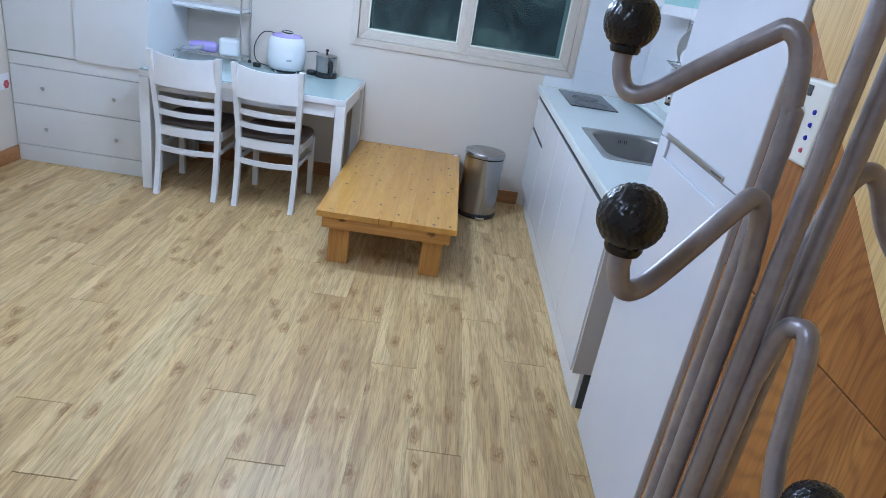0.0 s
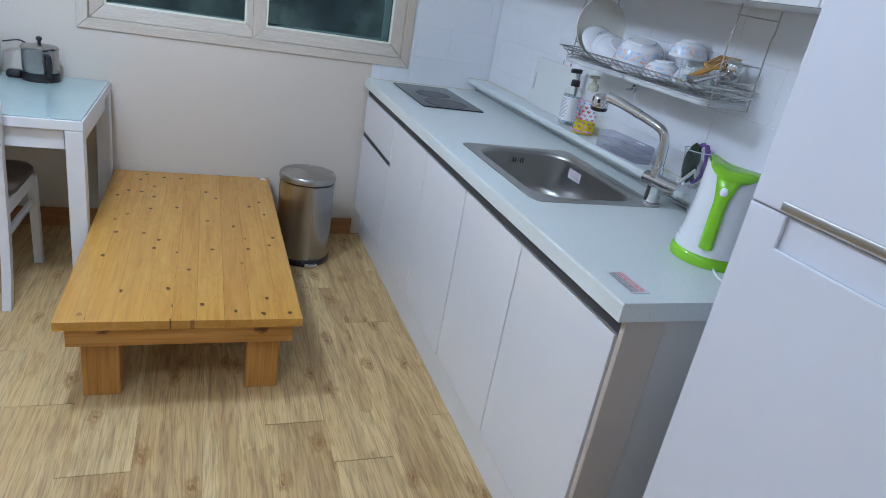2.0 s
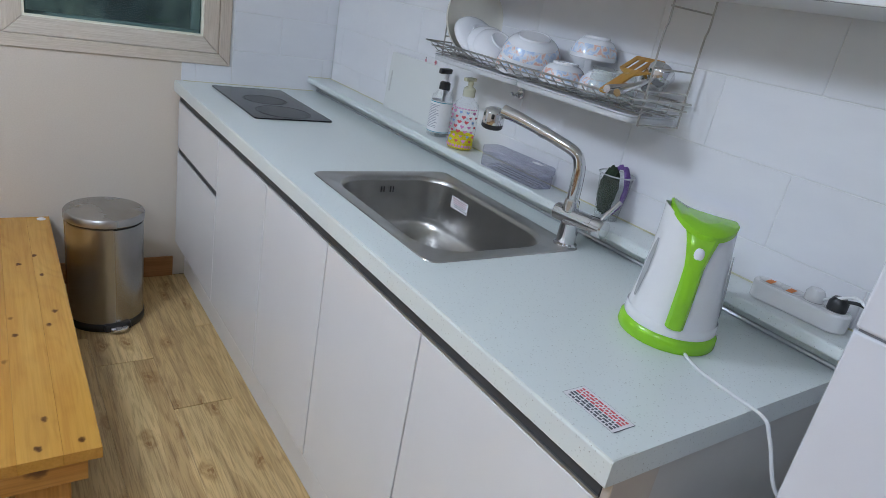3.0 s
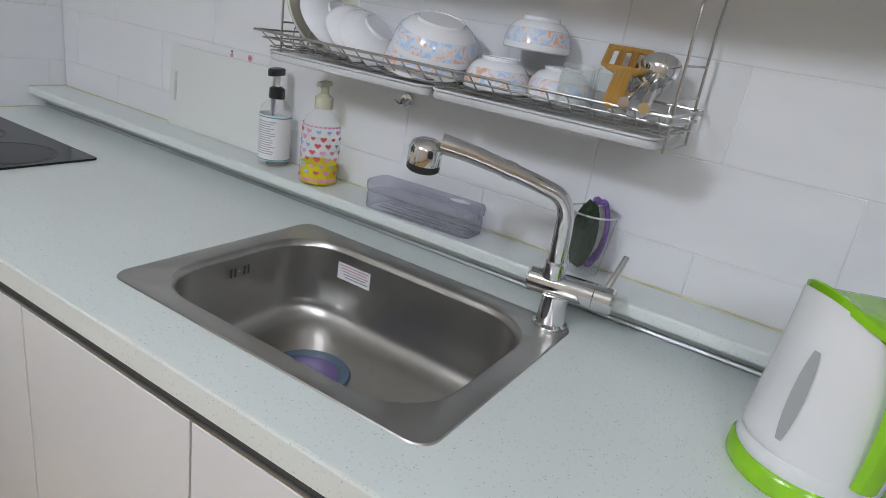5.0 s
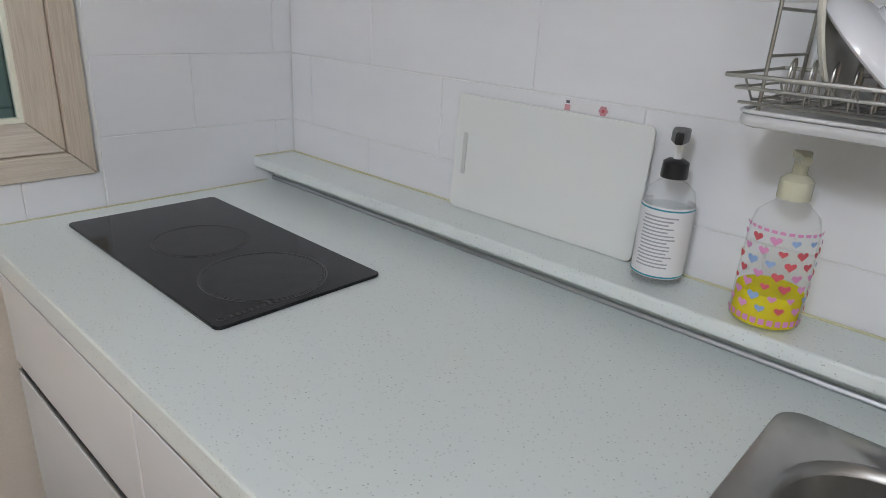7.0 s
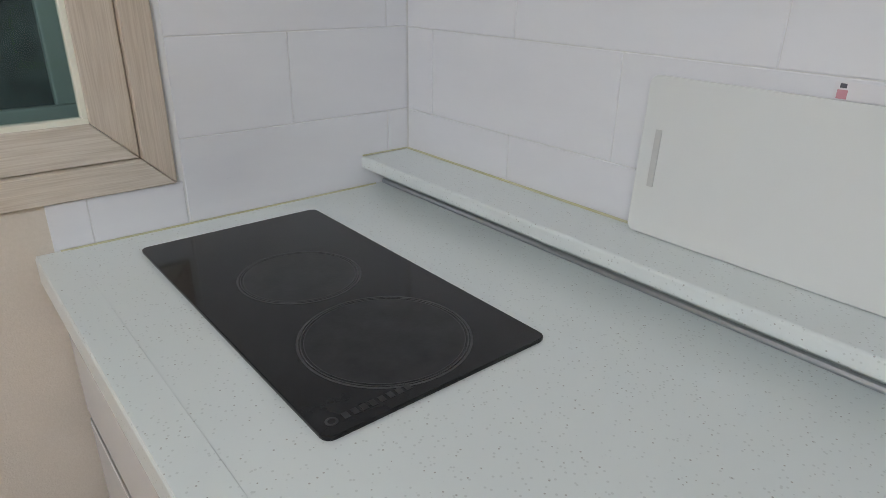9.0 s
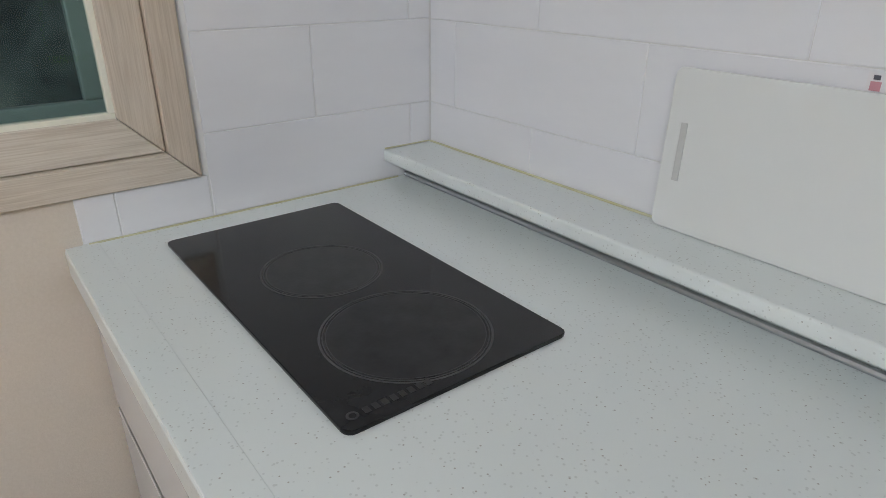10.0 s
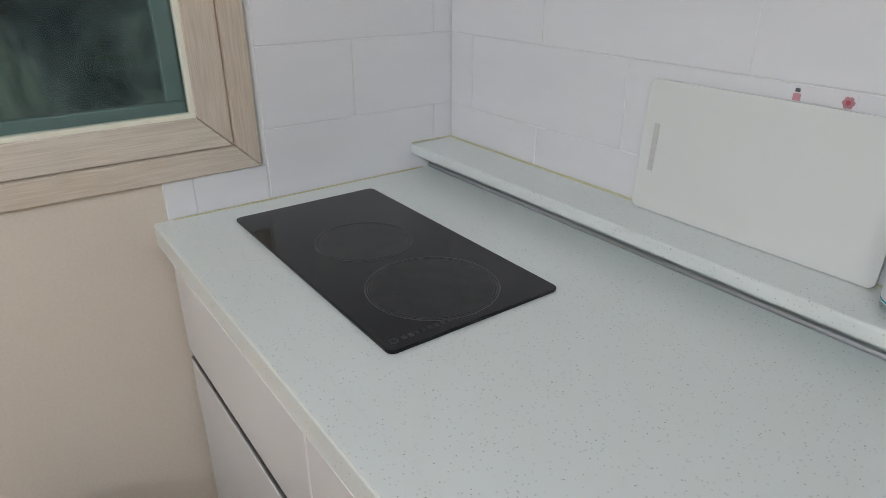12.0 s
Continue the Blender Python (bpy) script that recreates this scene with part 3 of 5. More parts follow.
mitred(window, "window_frame", -W2, W2, 0, WH, -0.009, 0.18, 0.048, (M_SASH, M_SASH_V))
for x0, x1, y0 in ((-W2 + 0.0492, 0.012, 0.035), (-0.023, W2 - 0.0492, 0.004)):
    sash = new("sash")
    sash.parent = window
    mitred(sash, "sash_bar", x0, x1, 0.0492, WH - 0.0492, y0, y0 + 0.03, 0.0648, (M_SASH, M_SASH_V), 0.005)
    frame_bars(sash, "gasket", x0 + 0.0643, x1 - 0.0643, 0.1135, WH - 0.1135, y0 + 0.002, y0 + 0.024, 0.009, (M_CREAM, M_CREAM), 0.001)
    pane = part("pane", boxed(x0 + 0.067, x1 - 0.067, y0 + 0.012, y0 + 0.017, 0.118, WH - 0.118), M_GLASS, sash)
    pane.visible_shadow = False
outer = new("outer_sash")
outer.parent = window
for x0, x1 in ((-W2 + 0.05, 0.02), (-0.02, W2 - 0.05)):
    frame_bars(outer, "outer_sash_bar", x0 + 0.045, x1 - 0.045, 0.085, WH - 0.085, 0.125 + (x0 > -0.3) * 0.022, 0.145 + (x0 > -0.3) * 0.022, 0.036, (M_TEAL, M_TEAL))
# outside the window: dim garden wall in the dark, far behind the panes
M_OUT = material("glowing_garden_sheet", (0.02, 0.03, 0.03), 0.9)
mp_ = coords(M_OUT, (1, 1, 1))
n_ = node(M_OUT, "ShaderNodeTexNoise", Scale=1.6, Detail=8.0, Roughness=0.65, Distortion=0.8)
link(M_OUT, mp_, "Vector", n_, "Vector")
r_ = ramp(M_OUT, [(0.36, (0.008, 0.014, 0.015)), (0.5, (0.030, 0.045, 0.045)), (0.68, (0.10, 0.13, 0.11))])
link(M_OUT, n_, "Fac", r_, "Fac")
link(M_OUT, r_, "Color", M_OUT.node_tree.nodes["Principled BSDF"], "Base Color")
# emission added to the backdrop in place of faint outdoor light
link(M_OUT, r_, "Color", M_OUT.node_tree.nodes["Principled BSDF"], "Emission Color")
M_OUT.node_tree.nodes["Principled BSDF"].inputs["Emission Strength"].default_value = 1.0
solid("backdrop", boxed(-4.5, 7.0, Y1 + 3.0, Y1 + 3.1, -2.5, 5.0), M_OUT, "dim greenish dark garden backdrop outside the window, with added glow", "backdrop", kind="structure")

# ---- kitchen run ----
CX, CY0, CZ = 2.274, 2.833, 0.90          # worktop's front edge, near end and height
DX = 2.292                                # door fronts
SINK = (2.368, 2.836, 3.455, 4.106)

# worktop with the sink's cut-out
bm = bmesh.new()
sx0, sx1, sy0, sy1 = SINK[0] + 0.012, SINK[1] - 0.012, SINK[2] + 0.012, SINK[3] - 0.012
TH = 0.045
box(bm, CX, sx0, CY0, Y1 - 0.001, CZ - TH, CZ)
box(bm, sx1, X1 - 0.001, CY0, Y1 - 0.001, CZ - TH, CZ)
box(bm, sx0, sx1, CY0, sy0, CZ - TH, CZ)
box(bm, sx0, sx1, sy1, Y1 - 0.001, CZ - TH, CZ)
bmesh.ops.remove_doubles(bm, verts=bm.verts, dist=0.0002)
bmesh.ops.bevel(bm, geom=[e for e in bm.edges if abs(e.verts[0].co.x - CX) < 1e-4 and abs(e.verts[1].co.x - CX) < 1e-4 and min(v.co.z for v in e.verts) > CZ - 1e-4], offset=0.006, segments=3, affect="EDGES", profile=0.5)
worktop = thing("worktop", "pale speckled solid-surface kitchen worktop with a raised back ledge", "worktop", (0, 0, 0))
part("top", bm, M_STONE, worktop)
part("back_ledge", boxed(2.875, X1 - 0.003, CY0, Y1 - 0.003, 0.940, 0.965, 0.005, 3), M_STONE, worktop)
part("front_lip", boxed(CX + 0.0015, CX + 0.050, CY0 + 0.0015, Y1 - 0.002, CZ - 0.003, CZ + 0.0009, 0.0008, 2), M_STONE, worktop)
part("sealant", boxed(X1 - 0.009, X1 - 0.0045, CY0 + 0.003, Y1 - 0.008, 0.9652, 0.9675), M_CAULK, worktop, "yellowed sealant bead")
part("ledge_riser", boxed(2.932, X1 - 0.004, CY0 + 0.002, Y1 - 0.004, CZ + 0.0005, 0.9395), M_STONE, worktop)
part("ledge_trim", tube([(2.927, CY0 + 0.01, CZ + 0.006), (2.927, Y1 - 0.01, CZ + 0.006)], 0.0055, 8), M_ALU, worktop, "grey metal cove strip")

# base units: body, plinth, doors
EDGES = [2.853, 3.333, 3.788, 4.245, 4.766, 5.388]
base_group = "base cabinets"
for i, (a, b) in enumerate(zip(EDGES, EDGES[1:])):
    unit = thing("base_cabinet", "glossy white handleless base cabinet under the worktop", "cabinet", (2.6, (a + b) / 2, 0), group=base_group)
    w = (b - a) / 2
    ox = DX - 2.6
    if i in (1, 2):     # low carcass under the sink bowl
        part("body", boxed(ox + 0.02, 0.39, -w, w, 0.15, 0.66), M_WHITE, unit)
    else:
        part("body", boxed(ox + 0.02, 0.39, -w, w, 0.15, CZ - TH - 0.001), M_WHITE, unit)
    # the recess's shade is put into the channel's dark colour
    part("grip_channel", boxed(ox + 0.006, ox + 0.019, -w, w, 0.812, 0.853, 0.001), M_DARK, unit, "finger channel under the worktop, coloured dark for its shade")
    part("channel_trim", boxed(ox + 0.001, ox + 0.0058, -w, w, 0.8115, 0.817, 0.001), M_ALU, unit)
    if i == 4:
        part("drawer_front", boxed(ox, ox + 0.019, -w + 0.002, w - 0.002, 0.61, 0.811, 0.002), M_GLOSSWHITE, unit)
        # drawer channel gets its shade as dark colour too
        part("drawer_channel", boxed(ox + 0.007, ox + 0.019, -w, w, 0.585, 0.609, 0.001), M_DARK, unit, "finger channel, coloured dark for its shade")
        part("channel_trim", boxed(ox + 0.001, ox + 0.0068, -w, w, 0.5848, 0.590, 0.001), M_ALU, unit)
        part("door", boxed(ox, ox + 0.019, -w + 0.002, w - 0.002, 0.150, 0.584, 0.002), M_GLOSSWHITE, unit)
    else:
        part("door", boxed(ox, ox + 0.019, -w + 0.0026, w - 0.0026, 0.150, 0.811, 0.0015), M_GLOSSWHITE, unit)
    part("plinth", boxed(ox + 0.045, ox + 0.061, -w, w, FZ, 0.149, 0.001), M_WHITE, unit)

end_panel = thing("end_panel", "beige and grey board closing the end of the kitchen run", "panel", (2.6, CY0, 0))
part("edge_strip", boxed(DX - 2.6 + 0.006, DX - 2.6 + 0.11, 0.003, 0.019, 0.15, CZ - TH - 0.001, 0.002), M_BEIGE, end_panel, "beige edge strip")
part("board", boxed(DX - 2.6 + 0.112, 0.39, 0.008, 0.019, 0.15, CZ - TH - 0.001, 0.001), M_ENDPANEL, end_panel)
# dark sheet for the shade of the open gap; no board stands here
part("gap_shade_sheet", boxed(DX - 2.6 + 0.062, 0.39, 0.014, 0.019, FZ, 0.149, 0.001), M_DARK, end_panel)

# refrigerator
FY0, FY1, FX, FH = 2.016, 2.655, 2.315, 1.76
fridge = thing("refrigerator", "tall white two-door refrigerator with a recessed steel grip strip", "refrigerator", (FX, FY0, 0))
FW = FY1 - FY0
part("body", boxed(0.062, 0.64, 0.003, FW - 0.003, 0.0, FH, 0.008), M_FRIDGE, fridge)
# lower door with its finger scoop cut into the top edge
bm = prism([(0, 0.035), (FW, 0.035), (FW, 1.197), (FW - 0.077, 1.197), (FW - 0.077, 1.142), (0.113, 1.142), (0.113, 1.197), (0, 1.197)], 0.0, 0.010, 0.003, 3)
bmesh.ops.transform(bm, matrix=Matrix(((0, 0, 1, 0), (1, 0, 0, 0), (0, 1, 0, 0), (0, 0, 0, 1))), verts=bm.verts)
bmesh.ops.recalc_face_normals(bm, faces=bm.faces)
box(bm, 0.0102, 0.06, 0.001, FW - 0.001, 0.036, 1.1965)
part("lower_door", bm, M_FRIDGE, fridge)
part("upper_door", boxed(0, 0.06, 0, FW, 1.1995, FH - 0.004, 0.004, 3), M_FRIDGE, fridge)
part("gap_seal", boxed(0.003, 0.06, 0.004, FW - 0.004, 1.1971, 1.1994), M_SEAL, fridge)
part("grip_strip", boxed(-0.003, 0.02, 0.108, FW - 0.063, 1.203, 1.218, 0.003), M_STEEL, fridge, "brushed steel grip strip")
part("badge", boxed(-0.0036, -0.0030, 0.120, 0.187, 1.2085, 1.2125), M_INK, fridge, "small dark print on the grip strip")
part("energy_label", boxed(-0.0012, -0.0002, 0.045, 0.105, 1.63, 1.71), M_PAPER, fridge, "small white and green energy label")
for y in (0.06, FW - 0.06):
    for x in (0.1, 0.58):
        part("foot", lathe([(0, FZ), (0.02, FZ), (0.02, 0.0005), (0, 0.0005)], 14, (x, y)), M_BLACK, fridge)

# plywood partition with a low cupboard door, beside the refrigerator
PX, PY = 2.332, 2.012
partition = thing("wall_partition", "orange-brown oiled plywood partition with a low door", "partition", (PX, PY, 0), kind="structure")
part("panel", boxed(0, 0.03, Y0 - PY, 0.0, 1.046, CEIL - 0.002, 0.002), M_WOODWALL, partition)
part("stile", boxed(-0.002, 0.03, -0.080, 0.0, FZ, 1.044, 0.002), M_WOODSTILE, partition)
low_door = part("low_door", boxed(0.003, 0.026, -0.67, -0.083, FZ + 0.02, 1.041, 0.002), M_WOODWALL, partition)
part("panel", boxed(0, 0.03, Y0 - PY, -0.674, FZ, 1.044, 0.002), M_WOODWALL, partition)
part("side_panel", boxed(0.0305, X1 - PX, -0.02, -0.001, FZ, CEIL - 0.002), M_WOODWALL, partition)
grip = tube(curve_points([(0.002, -0.102, 0.525), (-0.018, -0.102, 0.54), (-0.024, -0.102, 0.585), (-0.018, -0.102, 0.63), (0.002, -0.102, 0.645)], 6), 0.0045, 8)
handle = part("door_handle", grip, M_BRONZE, low_door, "dark bronze bow handle")
for z in (0.517, 0.653):
    part("rose", lathe([(0, 0), (0.010, 0), (0.008, 0.004), (0, 0.005)], 14, turn=pose(0.0028, -0.102, z, 0, -90, 0)), M_BRONZE, low_door)
board_face = Matrix(((0, 0, 1, 0), (1, 0, 0, 0), (0, 1, 0, 0), (0, 0, 0, 1)))
part("sloping_board", prism([(-0.004, 1.61), (-1.80, 0.20), (-1.80, CEIL - 0.01), (-0.004, CEIL - 0.01)], -0.012, -0.001, 0.002), M_PALEWOOD, partition, "pale yellow sloping board", at=board_face)

# ---- sink and tap ----
def sink_mesh():
    bm = bmesh.new()
    ox0, ox1, oy0, oy1 = SINK
    bx0, bx1, by0, by1 = 2.407, 2.787, 3.50, 4.062
    n = 7
    levels = [(ox0, ox1, oy0, oy1, 0.032, CZ + 0.0005), (ox0 + 0.0015, ox1 - 0.0015, oy0 + 0.0015, oy1 - 0.0015, 0.032, CZ + 0.0028),
              (bx0 - 0.005, bx1 + 0.005, by0 - 0.005, by1 + 0.005, 0.112, CZ + 0.0024), (bx0, bx1, by0, by1, 0.11, CZ - 0.0015), (bx0 + 0.003, bx1 - 0.003, by0 + 0.003, by1 - 0.003, 0.108, CZ - 0.01),
              (bx0 + 0.012, bx1 - 0.012, by0 + 0.012, by1 - 0.012, 0.105, 0.775)]
    for a in range(1, 7):
        t = radians(15 * a)
        ins = 0.012 + 0.05 * (1 - math.cos(t))
        levels.append((bx0 + ins, bx1 - ins, by0 + ins, by1 - ins, 0.10 - 0.03 * a / 6, 0.775 - 0.05 * math.sin(t)))
    rings = [[bm.verts.new((x, y, z)) for x, y in rounded(x0, x1, y0, y1, r, n)] for x0, x1, y0, y1, r, z in levels]
    c = (2.60, 3.86)
    m = len(rings[0])
    rings.append([bm.verts.new((c[0] + (v.co.x - c[0]) * 0.45, c[1] + (v.co.y - c[1]) * 0.45, 0.722)) for v in rings[-1]])
    for a, b in zip(rings, rings[1:]):
        for k in range(m):
            bm.faces.new((a[k], a[(k + 1) % m], b[(k + 1) % m], b[k]))
    bm.faces.new(rings[-1])
    return bm


sink = thing("kitchen_sink", "stainless steel inset sink with a wide flange and wet bowl", "sink", (0, 0, 0))
sink_bowl = part("bowl", sink_mesh(), M_STEEL, sink)
drain = part("drain_ring", lathe([(0.058, 0.7235), (0.062, 0.7275), (0.078, 0.7275), (0.082, 0.7228)], 40, (2.60, 3.86)), M_DRAIN, sink, "blue-grey rubber drain ring")
part("drain_lid", lathe([(0.0, 0.7262), (0.03, 0.7258), (0.054, 0.7242), (0.0585, 0.7235)], 36, (2.60, 3.86)), M_PURPLE, sink, "purple plastic drain lid")
# slots are dark boxes, the shade of the holes in their colour
for dx in (-0.022, -0.012, 0.010, 0.020):
    part("overflow_slot", boxed(2.600 + dx - 0.0022, 2.600 + dx + 0.0022, 4.052, 4.0535, 0.853, 0.872, 0.0007, 1), M_DARK, sink)
part("overflow_screw", lathe([(0, 0), (0.003, 0), (0.002, 0.0015), (0, 0.002)], 10, turn=pose(2.599, 4.0535, 0.862, 90, 0, 0)), M_CHROME, sink)
label = part("warning_sticker", boxed(2.7765, 2.7778, 3.872, 3.958, 0.836, 0.872), M_PAPER, sink, "pale printed sticker")
for k in range(5):
    part("print_line", boxed(2.7758, 2.7764, 3.877 + 0.006 * (k % 2), 3.953 - 0.004 * k, 0.866 - 0.006 * k, 0.8685 - 0.006 * k), M_INKPALE if k < 3 else M_INKGREY, label)
rng = random.Random(4)
drops = bmesh.new()
for _ in range(26):
    x, y, r = rng.uniform(2.62, 2.735), rng.uniform(3.58, 3.98), rng.uniform(0.0018, 0.0042)
    lathe([(r, 0.7245), (r * 0.8, 0.7245 + r * 0.35), (0, 0.7245 + r * 0.55)], 8, (x, y), drops)
tagged(part("water_drops", drops, M_WATER, sink, "clear water drops"), kind="stuff")

tap = thing("kitchen_tap", "chrome single-lever kitchen tap with a pull-out head", "tap", (2.810, 3.494, CZ + 0.003))
tap.matrix_basis = tap.matrix_basis @ Matrix.Diagonal((1, 1, 0.97, 1))
part("base", lathe([(0, 0), (0.031, 0), (0.031, 0.004), (0.025, 0.008), (0.0245, 0.06), (0.0, 0.062)], 32), M_CHROME, tap)
part("body", lathe([(0, 0), (0.020, 0.001), (0.0235, 0.005), (0.0235, 0.118), (0.0245, 0.12), (0.0245, 0.149), (0.022, 0.153), (0, 0.154)], 28, turn=pose(-0.002, 0.056, 0.076, 90, 0, 8)), M_CHROME, tap)
part("swivel", lathe([(0, 0.09), (0.021, 0.09), (0.0195, 0.118), (0.0165, 0.122), (0, 0.123)], 28, (0, 0.012)), M_CHROME, tap)
neck = curve_points([(0.0, 0.012, 0.115), (-0.001, 0.012, 0.17), (-0.004, 0.014, 0.21), (-0.014, 0.026, 0.238), (-0.034, 0.056, 0.254), (-0.065, 0.108, 0.272), (-0.098, 0.163, 0.289), (-0.122, 0.203, 0.298)], 8)
part("spout", tube(neck, 0.0155, 18, radii=[0.0165 - 0.002 * min(1, k / 20) + 0.003 * max(0, (k - 40) / 16) for k in range(len(neck))]), M_CHROME, tap)
part("spout_joint", tube([(-0.058, 0.096, 0.268), (-0.066, 0.110, 0.2725)], 0.0162, 18), M_CHROME, tap)
head = part("spray_head", lathe([(0, 0.016), (0.014, 0.0145), (0.024, 0.009), (0.0285, 0.000), (0.0285, -0.026), (0, -0.0265)], 28, turn=pose(-0.133, 0.222, 0.287, 6, -4, 0)), M_CHROME, tap)
part("spray_face", lathe([(0, -0.040), (0.025, -0.040), (0.0278, -0.037), (0.0278, -0.0268), (0, -0.0266)], 28, turn=pose(-0.133, 0.222, 0.287, 6, -4, 0)), M_BLACK, head, "black rubber spray face")
part("spray_button", boxed(-0.0105, 0.0105, -0.004, 0.004, -0.0065, 0.0065, 0.003), M_BLACK, head, "black spray button", at=pose(-0.1505, 0.2035, 0.281, 0, 0, 47))
part("lever", tube([(0.012, -0.078, 0.088), (0.026, -0.082, 0.11), (0.058, -0.088, 0.148)], 0.0055, 12), M_CHROME, tap)

# ---- hob ----
hob = thing("induction_hob", "black ceramic-glass two-zone hob set in the worktop", "hob", (2.565, 5.029, CZ))
part("glass", prism(rounded(-0.156, 0.156, -0.292, 0.292, 0.012, 4), 0.0005, 0.006, 0.0012), M_BLACKGLASS, hob)
for cy, r in ((-0.171, 0.106), (0.047, 0.088)):
    for k, (rr, w) in enumerate(((r, 0.0015), (r - 0.004, 0.0008), (r - 0.008, 0.0006))):
        part("zone_ring", lathe([(rr - w, 0.00625), (rr, 0.0064), (rr + w, 0.00625), (rr, 0.0061), (rr - w, 0.00625)], 64, (-0.003, cy)), M_RING, hob)
    part("zone_stain", lathe([(0.0, 0.00612), (r * 0.93, 0.00612)], 48, (-0.003, cy)), M_STAIN, hob, "dull worn patch")
part("maker_mark", lathe([(0.004, 0.0062), (0.0055, 0.0064), (0.007, 0.0062), (0.004, 0.0062)], 20, (-0.137, -0.271)), M_MARK, hob)
for k in range(8):
    part("maker_mark", boxed(-0.124 + 0.011 * k, -0.117 + 0.011 * k, -0.276, -0.266, 0.0061, 0.0064), M_MARK, hob)

part("caulk", tube([(2.9935, CY0 + 0.01, 0.9665), (2.9935, Y1 - 0.008, 0.9665)], 0.0022, 6), M_CAULK, worktop, "yellowed caulk line")
part("caulk", tube([(2.88, Y1 - 0.0045, 0.9665), (2.992, Y1 - 0.0045, 0.9665)], 0.0018, 6), M_CAULK, worktop)
part("caulk", tube([(2.31, Y1 - 0.0045, CZ + 0.001), (2.91, Y1 - 0.0045, CZ + 0.001)], 0.0020, 6), M_CAULK, worktop)

# ---- things on the worktop ----
sticker = thing("warning_label", "small white warning label with red print stuck on the worktop", "label", (2.346, 2.931, CZ + 0.0003))
part("paper", boxed(-0.025, 0.025, -0.0535, 0.0535, 0.0, 0.0006), M_INK, sticker)
part("paper_face", boxed(-0.024, 0.024, -0.0525, 0.0525, 0.0007, 0.0010), M_PAPER, sticker)
rng = random.Random(8)
for k in range(6):
    y = -0.047
    while y < 0.043:
        w = rng.uniform(0.003, 0.011)
        part("print_bar", boxed(0.0175 - 0.0068 * k - 0.0042, 0.0175 - 0.0068 * k, y, min(y + w, 0.048), 0.0011, 0.0013), M_INKRED if k in (0, 1, 2) else M_INK, sticker)
        y += w + 0.0022


def kettle_radius(z):
    return 0.0865 - 0.021 * max(0, (z - 0.03) / 0.21) ** 1.1


def kettle_lift(a):
    """The rim's rise: low at the handle and at the back, high at the spout."""
    return -0.010 * math.cos(2 * a) + 0.009 * math.cos(a + 1.57)


kettle = thing("electric_kettle", "white electric kettle with lime-green handle, lid and base", "kettle", (2.688, 3.074, CZ + 0.0005), 219)
part("power_base", lathe([(0, 0), (0.092, 0), (0.094, 0.004), (0.093, 0.021), (0.087, 0.0275), (0, 0.0278)], 44), M_GREEN, kettle, "lime-green power base")
body = bmesh.new()
rings = []
for k in range(15):
    z = 0.0285 + 0.2065 * k / 14
    ring = []
    for j in range(44):
        a = 2 * math.pi * j / 44
        r = kettle_radius(z) * (1 + 0.06 * math.cos(2 * a) * k / 14 + 0.15 * (k / 14) ** 4 * max(0.0, math.cos(a + 1.75)) ** 6)
        lift = (k / 14) ** 3 * kettle_lift(a)
        ring.append(body.verts.new((r * math.cos(a) * 1.03, r * math.sin(a), z + lift)))
    rings.append(ring)
for a, b in zip(rings, rings[1:]):
    for j in range(44):
        body.faces.new((a[j], a[(j + 1) % 44], b[(j + 1) % 44], b[j]))
body.faces.new(rings[0][::-1])
part("jug", body, M_KETTLE, kettle)
part("jug_foot", lathe([(0.0872, 0.0282), (0.0885, 0.031), (0.088, 0.047), (0.0862, 0.05)], 44), M_KETTLE, kettle)
lid = bmesh.new()
top = []
for rr, dz in ((1.01, -0.004), (1.02, 0.006), (0.97, 0.009), (0.5, 0.010)):
    ring = []
    for j in range(44):
        a = 2 * math.pi * j / 44
        r = kettle_radius(0.235) * (1 + 0.06 * math.cos(2 * a)) * rr
        ext = 1.0 + 0.20 * max(0.0, math.cos(a)) ** 3 + 0.16 * max(0.0, math.cos(a + 1.75)) ** 6
        ring.append(lid.verts.new((r * math.cos(a) * 1.03 * ext, r * math.sin(a), 0.235 + kettle_lift(a) * rr * rr + dz)))
    top.append(ring)
for a, b in zip(top, top[1:]):
    for j in range(44):
        lid.faces.new((a[j], a[(j + 1) % 44], b[(j + 1) % 44], b[j]))
lid.faces.new(top[-1])
part("lid", lid, M_GREEN, kettle, "lime-green lid")


def strap(points, half, thick):
    """A flat band in the plane y = 0, half wide to each side."""
    bm = bmesh.new()
    rows = []
    for i, (x, z) in enumerate(points):
        w = half[i] if isinstance(half, list) else half
        rows.append([bm.verts.new(p) for p in ((x, -w, z), (x + thick * 0.7, -w * 0.7, z), (x + thick, 0, z), (x + thick * 0.7, w * 0.7, z), (x, w, z), (x - thick, 0, z))])
    for a, b in zip(rows, rows[1:]):
        for k in range(6):
            bm.faces.new((a[k], a[(k + 1) % 6], b[(k + 1) % 6], b[k]))
    bm.faces.new(rows[0][::-1])
    bm.faces.new(rows[-1])
    return bm


band = [(kettle_radius(z) * 1.03 + 0.002 + 0.011 * math.sin(max(0, min(1, (z - 0.05) / 0.19)) * math.pi) ** 0.9, z) for z in [0.05 + 0.0118 * k for k in range(15)]] + [(0.072, 0.225), (0.052, 0.233)]
grip_ob = part("handle", strap(band, [0.0165 + 0.026 * max(0.0, k / 16 - 0.62) ** 1.3 * 2.2 for k in range(17)], 0.014), M_GREEN, kettle, "lime-green handle")
